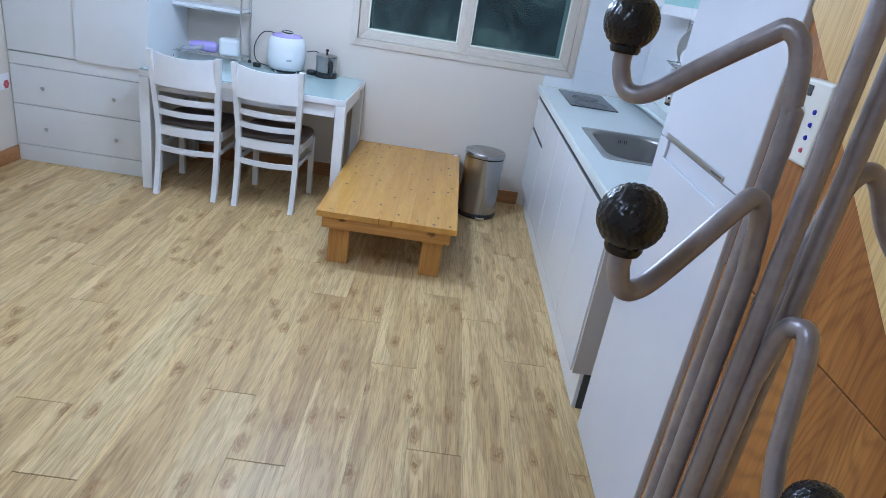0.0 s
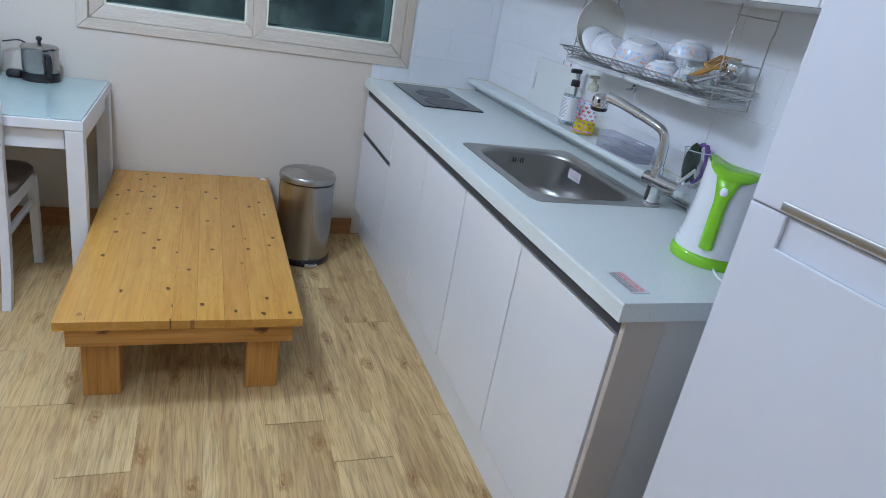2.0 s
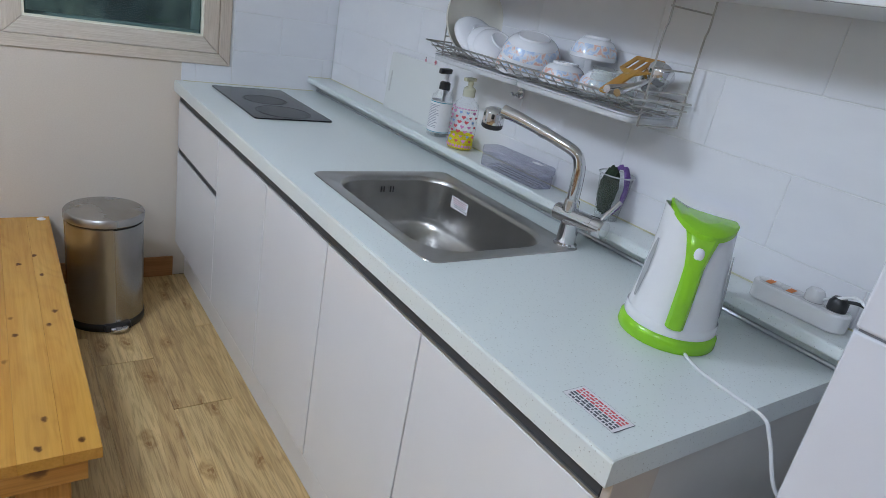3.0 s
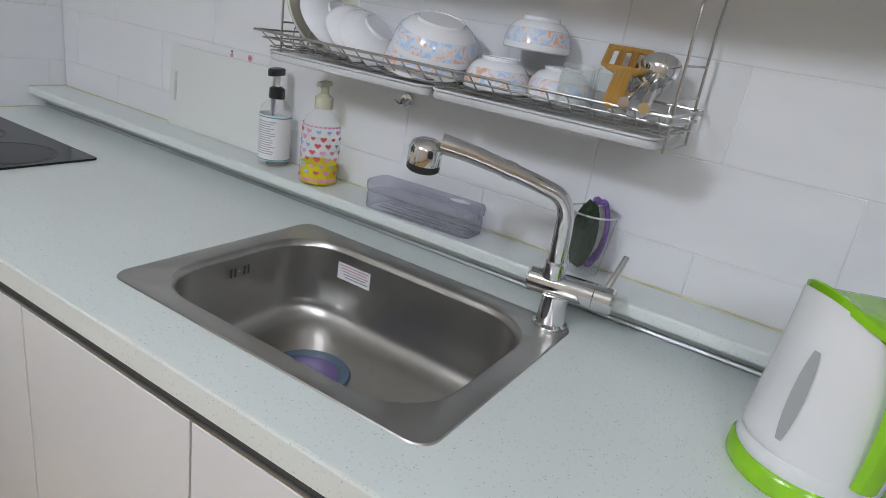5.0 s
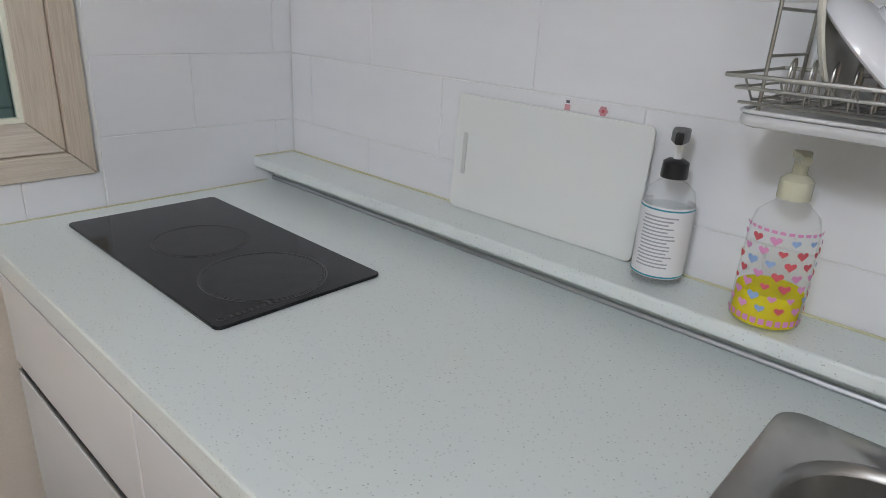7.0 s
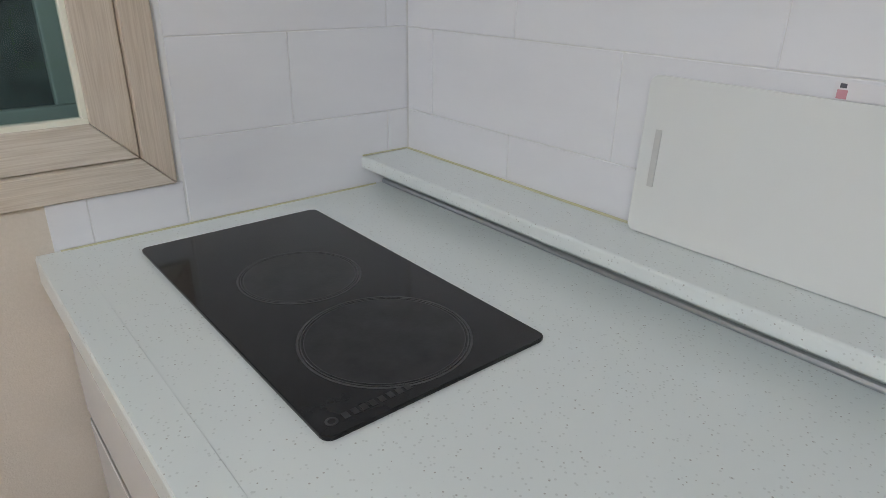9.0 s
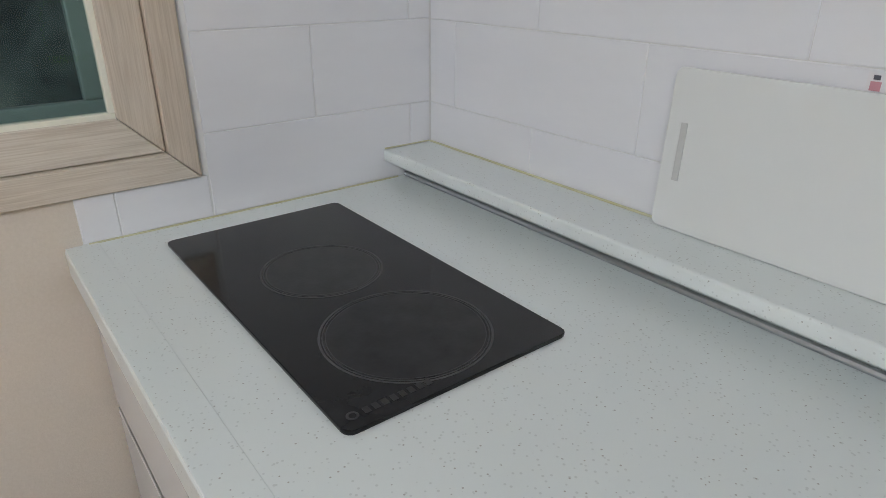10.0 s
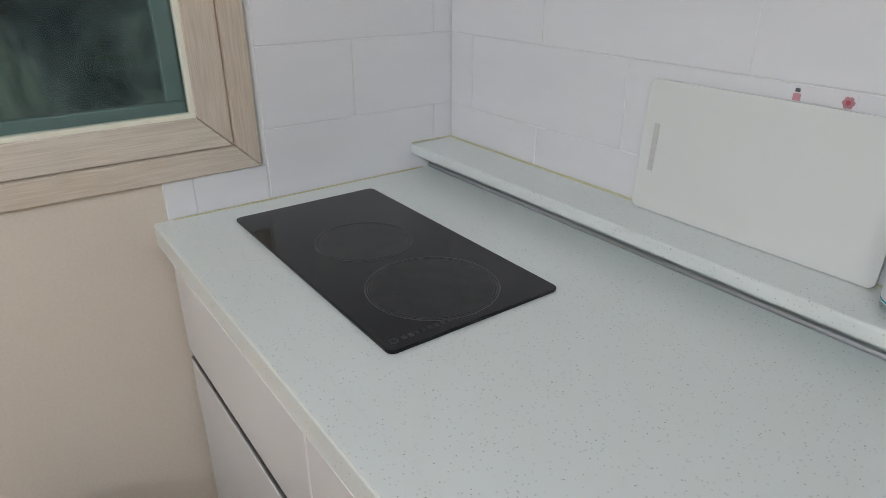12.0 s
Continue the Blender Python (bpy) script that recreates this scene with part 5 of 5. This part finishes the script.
# ---- low pine table ----
low = thing("low_table", "low varnished pine table with visible knots and thick legs", "table", (1.405, 4.608, FZ))
TW, TL, TZ = 0.383, 0.776, 0.324
rng = random.Random(21)
widths = [0.085, 0.078, 0.09, 0.082, 0.075, 0.088, 0.084, 0.09, 0.08]
x = -TW
fix = 2 * TW / sum(widths)
for w in widths:
    part("board", boxed(x, x + w * fix - 0.0003, -TL, TL, TZ - 0.032, TZ, 0.0006, 1), M_PINE, low)
    x += w * fix
for s in (-1, 1):
    part("apron", boxed(-TW + 0.03, TW - 0.03, s * (TL - 0.03) - 0.014, s * (TL - 0.03) + 0.014, TZ - 0.100, TZ - 0.0325, 0.002), M_PINE_X, low)
    part("apron", boxed(s * (TW - 0.045) - 0.013, s * (TW - 0.045) + 0.013, -TL + 0.046, TL - 0.046, TZ - 0.098, TZ - 0.0325, 0.002), M_PINE, low)
    for q in (-1, 1):
        part("leg", boxed(s * (TW - 0.122) - 0.058, s * (TW - 0.122) + 0.058, q * (TL - 0.122) - 0.06, q * (TL - 0.122) + 0.06, 0, TZ - 0.0325, 0.004), M_PINE_Z, low)
part("felt_dot", lathe([(0, TZ + 0.0002), (0.016, TZ + 0.0002), (0.016, TZ + 0.002), (0.011, TZ + 0.002), (0.010, TZ + 0.0008), (0, TZ + 0.0008)], 20, (TW - 0.03, TL - 0.03)), M_PAPER, low, "small round white pad")

# ---- dining table ----
GT = 0.744
dining = thing("dining_table", "white dining table with a pale green glass top", "table", (0.376, 4.985, FZ))
DW, DD, DZ = 0.641, 0.405, GT - FZ
part("tabletop", boxed(-DW, DW, -DD, DD, DZ - 0.045, DZ - 0.006, 0.003), M_CHAIRWHITE, dining)
part("glass_top", boxed(-DW + 0.006, DW - 0.006, -DD + 0.006, DD - 0.006, DZ - 0.0055, DZ, 0.0015), M_TABLEGLASS, dining, "pale green glass sheet")
for s in (-1, 1):
    part("apron", boxed(-DW + 0.07, DW - 0.07, s * (DD - 0.03) - 0.01, s * (DD - 0.03) + 0.01, DZ - 0.125, DZ - 0.0455, 0.002), M_CHAIRWHITE, dining)
    part("apron", boxed(s * (DW - 0.03) - 0.01, s * (DW - 0.03) + 0.01, -DD + 0.07, DD - 0.07, DZ - 0.125, DZ - 0.0455, 0.002), M_CHAIRWHITE, dining)
    for q in (-1, 1):
        part("leg", boxed(s * (DW - 0.033) - 0.032, s * (DW - 0.033) + 0.032, q * (DD - 0.033) - 0.032, q * (DD - 0.033) + 0.032, 0, DZ - 0.0455, 0.004), M_CHAIRWHITE, dining)


# ---- chairs ----
def bent(points, sx, sy, mat_axis=None):
    """A square-section bar through points, sx wide and sy deep."""
    bm = bmesh.new()
    rows = [[bm.verts.new((p[0] + a * sx / 2, p[1] + b * sy / 2, p[2])) for a, b in ((-1, -1), (1, -1), (1, 1), (-1, 1))] for p in points]
    for a, b in zip(rows, rows[1:]):
        for k in range(4):
            bm.faces.new((a[k], a[(k + 1) % 4], b[(k + 1) % 4], b[k]))
    bm.faces.new(rows[0][::-1])
    bm.faces.new(rows[-1])
    bmesh.ops.bevel(bm, geom=[e for e in bm.edges if e.calc_face_angle(0) > 1.0], offset=0.005, segments=2, affect="EDGES", profile=0.5)
    return bm


def bowed_rail(half, y, z0, z1, depth, bow, top_bow=0.0, n=12):
    """A back rail that curves backwards between the posts."""
    bm = bmesh.new()
    rows = []
    for k in range(n + 1):
        u = -1 + 2 * k / n
        yy = y - bow * (1 - u * u)
        rows.append([bm.verts.new(p) for p in ((u * half, yy - depth / 2, z0), (u * half, yy + depth / 2, z0), (u * half, yy + depth / 2, z1 - top_bow * (1 - u * u)), (u * half, yy - depth / 2, z1 - top_bow * (1 - u * u)))])
    for a, b in zip(rows, rows[1:]):
        for k in range(4):
            bm.faces.new((a[k], b[k], b[(k + 1) % 4], a[(k + 1) % 4]))
    bm.faces.new(rows[0])
    bm.faces.new(rows[-1][::-1])
    bmesh.ops.bevel(bm, geom=[e for e in bm.edges if e.calc_face_angle(0) > 1.0], offset=0.004, segments=2, affect="EDGES", profile=0.5)
    return bm


def back_y(z):
    """How far back a rear post stands at a height."""
    return -0.178 - 0.066 * max(0, (0.40 - z) / 0.40) ** 1.8 - 0.062 * max(0, (z - 0.44) / 0.5) ** 1.2


def make_chair():
    chair = thing("dining_chair", "white ladder-back chair with a brown padded seat", "chair", (0.038, 4.765, FZ), group="chairs at the table")
    for s in (-1, 1):
        pts = [(s * (0.185 + 0.022 * max(0, (z - 0.44) / 0.5)), back_y(z), z) for z in [0.0, 0.05, 0.1, 0.17, 0.25, 0.34, 0.43, 0.52, 0.62, 0.72, 0.80, 0.87, 0.908]]
        part("rear_post", bent(pts, 0.032, 0.036), M_CHAIRWHITE, chair)
        part("front_leg", bent([(s * 0.195, 0.205, 0.0), (s * 0.193, 0.198, 0.42)], 0.034, 0.034), M_CHAIRWHITE, chair)
        part("side_rail", boxed(s * 0.19 - 0.011, s * 0.19 + 0.011, -0.16, 0.18, 0.375, 0.435, 0.004), M_CHAIRWHITE, chair)
        part("side_stretcher", boxed(s * 0.188 - 0.010, s * 0.188 + 0.010, -0.168, 0.186, 0.285, 0.312, 0.005), M_CHAIRWHITE, chair)
    part("front_rail", boxed(-0.178, 0.178, 0.185, 0.207, 0.375, 0.435, 0.004), M_CHAIRWHITE, chair)
    part("rear_rail", bowed_rail(0.172, back_y(0.42), 0.385, 0.443, 0.022, 0.026), M_CHAIRWHITE, chair)
    part("rear_stretcher", bowed_rail(0.175, back_y(0.29), 0.278, 0.310, 0.020, 0.032), M_CHAIRWHITE, chair)
    for z in (0.515, 0.598):
        part("slat", bowed_rail(0.178, back_y(z + 0.015), z, z + 0.034, 0.018, 0.042), M_CHAIRWHITE, chair)
    part("top_rail", bowed_rail(0.190, back_y(0.80), 0.702, 0.898, 0.020, 0.036, 0.02), M_CHAIRWHITE, chair)
    pad = bmesh.new()
    n = 7
    rings = []
    for ins, z in ((0.012, 0.436), (0.0, 0.446), (0.0, 0.464), (0.012, 0.478), (0.05, 0.486), (0.12, 0.489)):
        rings.append([pad.verts.new((x, y, z)) for x, y in rounded(-0.212 + ins, 0.212 - ins, -0.165 + ins, 0.222 - ins, max(0.07 - ins * 0.4, 0.02), n)])
    m = len(rings[0])
    for a, b in zip(rings, rings[1:]):
        for k in range(m):
            pad.faces.new((a[k], a[(k + 1) % m], b[(k + 1) % m], b[k]))
    pad.faces.new(rings[0][::-1])
    pad.faces.new(rings[-1])
    part("seat", pad, M_LEATHER, chair, "dark brown leatherette seat")
    return chair


chair_a = make_chair()
copy_thing(chair_a, pose(0.552 * UNIT, 4.752 * UNIT, FZ * UNIT, 0, 0, -1.5))

# ---- pedal bin ----
bin_ = thing("pedal_bin", "round brushed-steel pedal bin with a black base", "bin", (1.956, 5.066, FZ), -80)
part("drum", lathe([(0, 0.03), (0.1364, 0.03), (0.1397, 0.034), (0.1397, 0.432), (0.1342, 0.435)], 48), M_STEELV, bin_)
part("base_ring", lathe([(0, 0), (0.1419, 0), (0.1441, 0.004), (0.1441, 0.030), (0.1408, 0.034)], 44), M_BLACK, bin_, "black plastic base ring")
part("seal", lathe([(0.1353, 0.434), (0.1392, 0.435), (0.1392, 0.441), (0.1353, 0.442)], 44), M_BLACK, bin_)
part("lid", lathe([(0.1419, 0.441), (0.1436, 0.444), (0.1436, 0.465), (0.1386, 0.472), (0.09, 0.478), (0.0, 0.481)], 48), M_STEELV, bin_, "domed steel lid")
part("pedal", prism(rounded(0.130, 0.180, -0.034, 0.034, 0.02, 5), 0.010, 0.026, 0.005), M_CHROME, bin_, "steel pedal")
part("pedal_mount", boxed(0.110, 0.150, -0.05, 0.05, 0.002, 0.036, 0.008), M_BLACK, bin_)

# ---- wardrobe ----
ward = thing("wardrobe", "off-white wardrobe with two drawers below hinged doors", "wardrobe", (-1.180, 4.764, 0))
WW, WD = 0.900, 0.63
part("body", boxed(0.0, WW, 0.02, WD, FZ, 2.10, 0.002), M_WARDROBE, ward)
part("plinth", boxed(0.0, WW, 0.0, 0.019, FZ, 0.082, 0.002), M_WARDROBE, ward)
for z0, z1, zk in ((0.086, 0.354, 0.207), (0.359, 0.609, 0.478)):
    d = part("drawer", boxed(0.002, WW - 0.002, 0.0, 0.019, z0, z1, 0.0025), M_WARDROBE, ward)
    for xk in (0.208, 0.668):
        part("knob", lathe([(0, 0.018), (0.008, 0.0175), (0.0125, 0.013), (0.011, 0.008), (0.0055, 0.004), (0.0055, 0.0), (0.0, 0.0)], 20, turn=pose(xk, -0.0002, zk, 90, 0, 0)), M_STEEL, d, "small steel knob")
part("cross_strip", boxed(0.0, WW, 0.003, 0.019, 0.613, 0.690, 0.002), M_WARDROBE, ward)
part("door", boxed(0.002, 0.440, -0.001, 0.019, 0.697, 2.096, 0.0025), M_WARDROBE, ward)
part("door", boxed(0.444, WW + 0.006, -0.012, 0.008, 0.690, 2.096, 0.0025), M_WARDROBE, ward, "door standing slightly proud")

# ---- wire shelf and things on the dining table ----
TT = GT + 0.0005
shelf = thing("wire_shelf", "small chrome wire shelf standing on the dining table", "shelf", (-0.055, 5.255, TT))
for x in (-0.235, 0.235):
    for y in (-0.115, 0.10):
        part("post", tube([(x, y, 0.012), (x, y, 0.95)], 0.008, 12), M_CHROME, shelf)
        part("foot", lathe([(0, 0), (0.011, 0), (0.011, 0.014), (0.008, 0.02), (0, 0.02)], 12, (x, y)), M_BLACK, shelf)
for z, white in ((0.045, False), (0.335, True), (0.62, True)):
    deck = part("deck_frame", tube([(-0.228, -0.115, z), (0.228, -0.115, z), (0.228, 0.10, z), (-0.228, 0.10, z)], 0.004, 8, closed=True), M_CHROME, shelf)
    for k in range(16):
        x = -0.215 + 0.43 * k / 15
        part("deck_wire", tube([(x, -0.115, z + 0.003), (x, 0.10, z + 0.003)], 0.0018, 6), M_CHROME, deck)
    if white:
        part("deck_mat", boxed(-0.225, 0.225, -0.118, 0.10, z + 0.006, z + 0.028, 0.004), M_KETTLE, shelf, "white ribbed plastic mat")
dryer = thing("hair_dryer", "lilac and grey hair dryer lying on the wire shelf", "hair dryer", (-0.09, 5.22, TT + 0.088), 8)
part("barrel", lathe([(0, -0.10), (0.028, -0.10), (0.033, -0.07), (0.038, 0.03), (0.036, 0.07), (0.022, 0.085), (0, 0.088)], 28, turn=pose(0, 0, 0, 0, 90, 0)), M_LILAC, dryer)
part("handle", tube(curve_points([(-0.01, -0.03, 0.0), (-0.06, -0.075, -0.014), (-0.13, -0.085, -0.018)], 6), 0.016, 12), M_GREYPLASTIC, dryer, "grey folding handle")
box_ = thing("storage_box", "small white plastic box on the wire shelf", "box", (0.085, 5.205, TT + 0.052), 14)
part("shell", boxed(-0.07, 0.07, -0.045, 0.045, 0.0, 0.115, 0.02, 4), M_KETTLE, box_)
cooker = thing("rice_cooker", "white rice cooker with a lilac lid and carry handle", "rice cooker", (0.472, 5.235, TT), -70)
part("pot_body", lathe([(0, 0.014), (0.092, 0.014), (0.110, 0.022), (0.126, 0.05), (0.132, 0.10), (0.131, 0.17), (0.124, 0.212), (0.108, 0.234), (0.088, 0.243)], 48), M_KETTLE, cooker)
part("lid", lathe([(0.105, 0.232), (0.104, 0.240), (0.092, 0.250), (0.06, 0.257), (0, 0.259)], 48), M_LILAC, cooker, "lilac lid")
part("lid_plate", prism([(0.062 * math.cos(t * 0.2618), 0.042 * math.sin(t * 0.2618)) for t in range(24)], 0.252, 0.266, 0.003), M_KETTLE, cooker)
part("carry_handle", tube([(0.066 * math.cos(t * 0.2618), 0.036 * math.sin(t * 0.2618), 0.267) for t in range(24)], 0.0045, 8, closed=True), M_BLACK, cooker, "black carry handle")
part("badge", curved_bar(0.1325, -8, 12, 0.115, 0.148), M_PAPER, cooker)
part("switch", curved_bar(0.1335, -5, 9, 0.088, 0.100), M_INKGREY, cooker)
part("skirt", lathe([(0.084, 0.003), (0.10, 0.006), (0.106, 0.021), (0.09, 0.021)], 40), M_BLACK, cooker)
for a in (40, 130, 220, 310):
    part("foot", lathe([(0, 0), (0.010, 0), (0.013, 0.022), (0, 0.022)], 12, (0.092 * math.cos(radians(a)), 0.092 * math.sin(radians(a)))), M_KETTLE, cooker)
pot = thing("coffee_pot", "small steel electric pot with a black base and handle", "pot", (0.752, 5.255, TT), -60)
part("pot_base", lathe([(0, 0), (0.075, 0), (0.077, 0.004), (0.075, 0.036), (0, 0.037)], 36), M_BLACK, pot, "black power base")
part("pot_body", lathe([(0.0, 0.0375), (0.070, 0.0375), (0.073, 0.05), (0.073, 0.135), (0.077, 0.142), (0.074, 0.145)], 40), M_STEELV, pot)
part("lid", lathe([(0.076, 0.1455), (0.07, 0.152), (0.02, 0.160), (0, 0.161)], 36), M_STEELV, pot)
part("lid_knob", lathe([(0, 0.161), (0.008, 0.161), (0.006, 0.17), (0.013, 0.18), (0.010, 0.19), (0, 0.193)], 18), M_BLACK, pot)
part("handle", strap([(0.076, 0.128), (0.098, 0.122), (0.108, 0.095), (0.104, 0.06), (0.088, 0.03), (0.078, 0.02)], 0.012, 0.008), M_BLACK, pot, "black handle")
wire1 = curve_points([(0.40, 5.32, TT + 0.235), (0.28, 5.345, TT + 0.23), (0.215, 5.35, TT + 0.13), (0.235, 5.33, TT + 0.03), (0.33, 5.30, TT + 0.004)], 7)
solid("appliance_cord", tube(wire1, 0.0035, 8), M_BLACK, "black cord looping behind the rice cooker", "cable")
wire2 = curve_points([(0.59, 5.34, TT + 0.14), (0.66, 5.35, TT + 0.15), (0.705, 5.33, TT + 0.11), (0.70, 5.30, TT + 0.05)], 7)
solid("appliance_cord", tube(wire2, 0.0035, 8), M_BLACK, "black cord between cooker and pot", "cable")
adapter = solid("plug_adapter", boxed(0.245, 0.295, 5.21, 5.25, TT, TT + 0.03, 0.008), M_BLACK, "black plug lying on the glass table top", "plug")
solid("plug_adapter", boxed(0.615, 0.675, 5.235, 5.285, TT, TT + 0.035, 0.012), M_BLACK, "black plug lying beside the steel pot", "plug")

# ---- stickers on the walls ----
for at, rz in ((pose(0.66, Y1 - 0.0015, 1.30), 0), (pose(X0 + 0.0015, 4.70, 0.50), 90)):
    st = thing("wall_sticker", "small white card with a red flower on the wallpaper", "sticker", (0, 0, 0), group="wall stickers")
    st.matrix_basis = Matrix.Scale(UNIT, 4) @ at @ pose(0, 0, 0, 0, 0, rz)
    part("card", boxed(-0.055, 0.055, -0.0008, 0.0008, -0.05, 0.05), M_PAPER, st)
    for k in range(6):
        a = radians(60 * k)
        part("petal", lathe([(0, 0), (0.013, 0), (0.013, 0.0006), (0, 0.0006)], 10, turn=pose(0.022 + 0.016 * math.cos(a), -0.001, -0.02 + 0.016 * math.sin(a), 90, 0, 0)), M_PETAL, st)

# ---- thermostat on the partition ----
therm = thing("boiler_control", "white boiler control panel with dials and blue lamps", "control panel", (PX - 0.0005, 1.847, 1.413))
part("housing", boxed(-0.030, 0, -0.052, 0.052, -0.078, 0.078, 0.006, 3), M_CONTROL, therm)
part("display", boxed(-0.0315, -0.0295, 0.012, 0.042, 0.046, 0.066, 0.0008, 1), M_DARK, therm, "dark display window")
for y, z, r in ((0.026, 0.012, 0.014), (0.026, -0.024, 0.011), (0.026, -0.054, 0.009)):
    part("dial", lathe([(0, 0.012), (r * 0.8, 0.011), (r, 0.0), (0, 0)], 22, turn=pose(-0.030, y, z, 0, -90, 0)), M_KETTLE, therm)
for k in range(4):
    part("indicator", lathe([(0, 0.004), (0.004, 0.003), (0.005, 0.0), (0, 0)], 12, turn=pose(-0.030, -0.022, 0.022 - 0.024 * k, 0, -90, 0)), M_BLUELAMP if k < 3 else M_INKRED, therm)

# ---- coat stand ----
stand = thing("coat_stand", "grey metal coat stand with black ball-tipped hooks", "coat stand", (1.890, 1.070, FZ))
part("foot_plate", lathe([(0, 0), (0.17, 0), (0.172, 0.006), (0.16, 0.014), (0.05, 0.02), (0, 0.021)], 48), M_STAND, stand)
part("collar", lathe([(0, 0.02), (0.045, 0.02), (0.045, 0.09), (0.040, 0.095), (0, 0.095)], 28), M_STAND, stand)
for az, arch, reach, drop in ((204, 1.489, 0.150, 0.0), (141, 1.602, 0.164, 0.0), (8, 1.515, 0.13, 0.0), (52, 1.365, 0.13, 0.0), (282, 1.405, 0.12, 0.09), (250, 1.77, 0.13, 0.0), (330, 1.77, 0.13, 0.0)):
    u = Vector((math.cos(radians(az)), math.sin(radians(az)), 0))
    foot = u * 0.024
    ctrl = [foot + Vector((0, 0, 0.08)), foot + Vector((0, 0, arch * 0.5)), foot + Vector((0, 0, arch - 0.13)), foot + u * 0.003 + Vector((0, 0, arch - 0.05)), u * 0.034 + Vector((0, 0, arch - 0.012)), u * 0.046 + Vector((0, 0, arch)), u * 0.060 + Vector((0, 0, arch - 0.008)),
            u * (reach * 0.62) + Vector((0, 0, arch - 0.040 - drop * 0.6)), u * (reach * 0.82) + Vector((0, 0, arch - 0.066 - drop)), u * (reach * 0.94) + Vector((0, 0, arch - 0.068 - drop)), u * reach + Vector((0, 0, arch - 0.052 - drop)), u * (reach + 0.001) + Vector((0, 0, arch - 0.036 - drop))]
    hk = part("hook", tube(curve_points(ctrl, 5), 0.0078, 14), M_STAND, stand)
    bm = bmesh.new()
    c = u * (reach + 0.001) + Vector((0, 0, arch - 0.014 - drop))
    bmesh.ops.create_icosphere(bm, subdivisions=5, radius=0.0225)
    for v in bm.verts:
        d = v.co.normalized()
        v.co = d * (0.0225 + 0.0007 * math.cos(math.asin(max(-1.0, min(1.0, d.z))) * 24) * math.cos(round(24 * math.sqrt(max(0.02, 1 - d.z * d.z))) * math.atan2(d.y, d.x)))
        v.co += c
    part("ball_tip", bm, M_BALL, hk, "black dimpled ball tip")
    part("ball_neck", lathe([(0.0, -0.036), (0.0115, -0.036), (0.013, -0.033), (0.012, -0.0265), (0.014, -0.024), (0.013, -0.017), (0, -0.016)], 18, turn=Matrix.Translation(c + Vector((0, 0, 0.011)))), M_BALL, hk)

# ---- floor planks and wall tiles, piece by piece ----
PW, PL = 0.2, 1.22
offs = (3.688, 3.354, 3.0, 2.66, 2.312, 3.33, 2.989, 2.48, 3.49, 3.153)
bm = boxed(0, PW - 0.0006, 0, PL - 0.003, -0.004, 0, 0.0008, 1)
plank_mesh = to_mesh("plank", bm, M_FLOOR)
for lane in range(-8, 14):
    x = 0.268 + lane * PW
    y = offs[lane % 10] - 0.022 - 5 * PL
    while y < Y1:
        if y + PL > Y0:
            whole = x > X0 and x + PW < X1 and y > Y0 and y + PL < Y1
            me = plank_mesh
            if not whole:
                xa, xb, ya, yb = max(x, X0), min(x + PW, X1), max(y, Y0), min(y + PL, Y1)
                if xb - xa < 0.01 or yb - ya < 0.01:
                    y += PL
                    continue
                me = to_mesh("plank", boxed(xa - x, xb - x - 0.0006, ya - y, yb - y - 0.003, -0.004, 0, 0.0008, 1), M_FLOOR)
            ob = new("plank", me)
            ob.parent = floor
            ob.location = (x, y, FZ)
        y += PL

TWID, G = 0.443, 0.0014
tile_cache = {}


def tile(parent, u0, u1, z0, z1, wall):
    """A wall tile on the kitchen wall ('e') or on the window wall ('n')."""
    key = (round(u1 - u0, 3), round(z1 - z0, 3), wall)
    if key not in tile_cache:
        w, h = u1 - u0 - G, z1 - z0 - G
        b = boxed(-0.006, 0, 0, w, 0, h, 0.0012, 1) if wall == "e" else boxed(0, w, -0.006, 0, 0, h, 0.0012, 1)
        tile_cache[key] = to_mesh("tile", b, M_TILE)
    ob = new("tile", tile_cache[key])
    ob.parent = parent
    ob.location = (X1 + 0.004, u0, z0) if wall == "e" else (u0, Y1 + 0.003, z0)


rows = [(0.9655, 1.051, 5.096), (1.051, 1.216, 5.316), (1.216, 1.381, 5.094), (1.381, 1.546, 5.316), (1.546, 1.711, 5.094), (1.711, 1.876, 5.316)]
for z0, z1, joint in rows:
    cuts = [Y1 - 0.003]
    y = joint
    while y > 2.3:
        cuts.append(y)
        y -= TWID
    for a, b in zip(cuts[1:], cuts):
        tile(wall_east, a, b, z0, z1, "e")
backing = part("grout_bed", boxed(WX1 + 0.002, X1 - 0.0001, Y1 - 0.0012, Y1 + 0.02, 0.90, 1.86), M_GROUT, wall_north)
part("grout_bed", boxed(2.302, WX1 + 0.001, Y1 - 0.0012, Y1 + 0.02, 0.90, 0.982), M_GROUT, wall_north)
tile(wall_north, 2.303, 2.362, 0.902, 0.980, "n")
tile(wall_north, 2.362, 2.515, 0.902, 0.980, "n")
for z0, z1, cut in ((0.902, 1.052, 2.946), (1.052, 1.217, 2.731), (1.217, 1.382, 2.946), (1.382, 1.547, 2.731), (1.547, 1.712, 2.946), (1.712, 1.876, 2.731)):
    tile(wall_north, 2.517, cut, z0, z1, "n")
    tile(wall_north, cut, X1 - 0.003, z0, z1, "n")
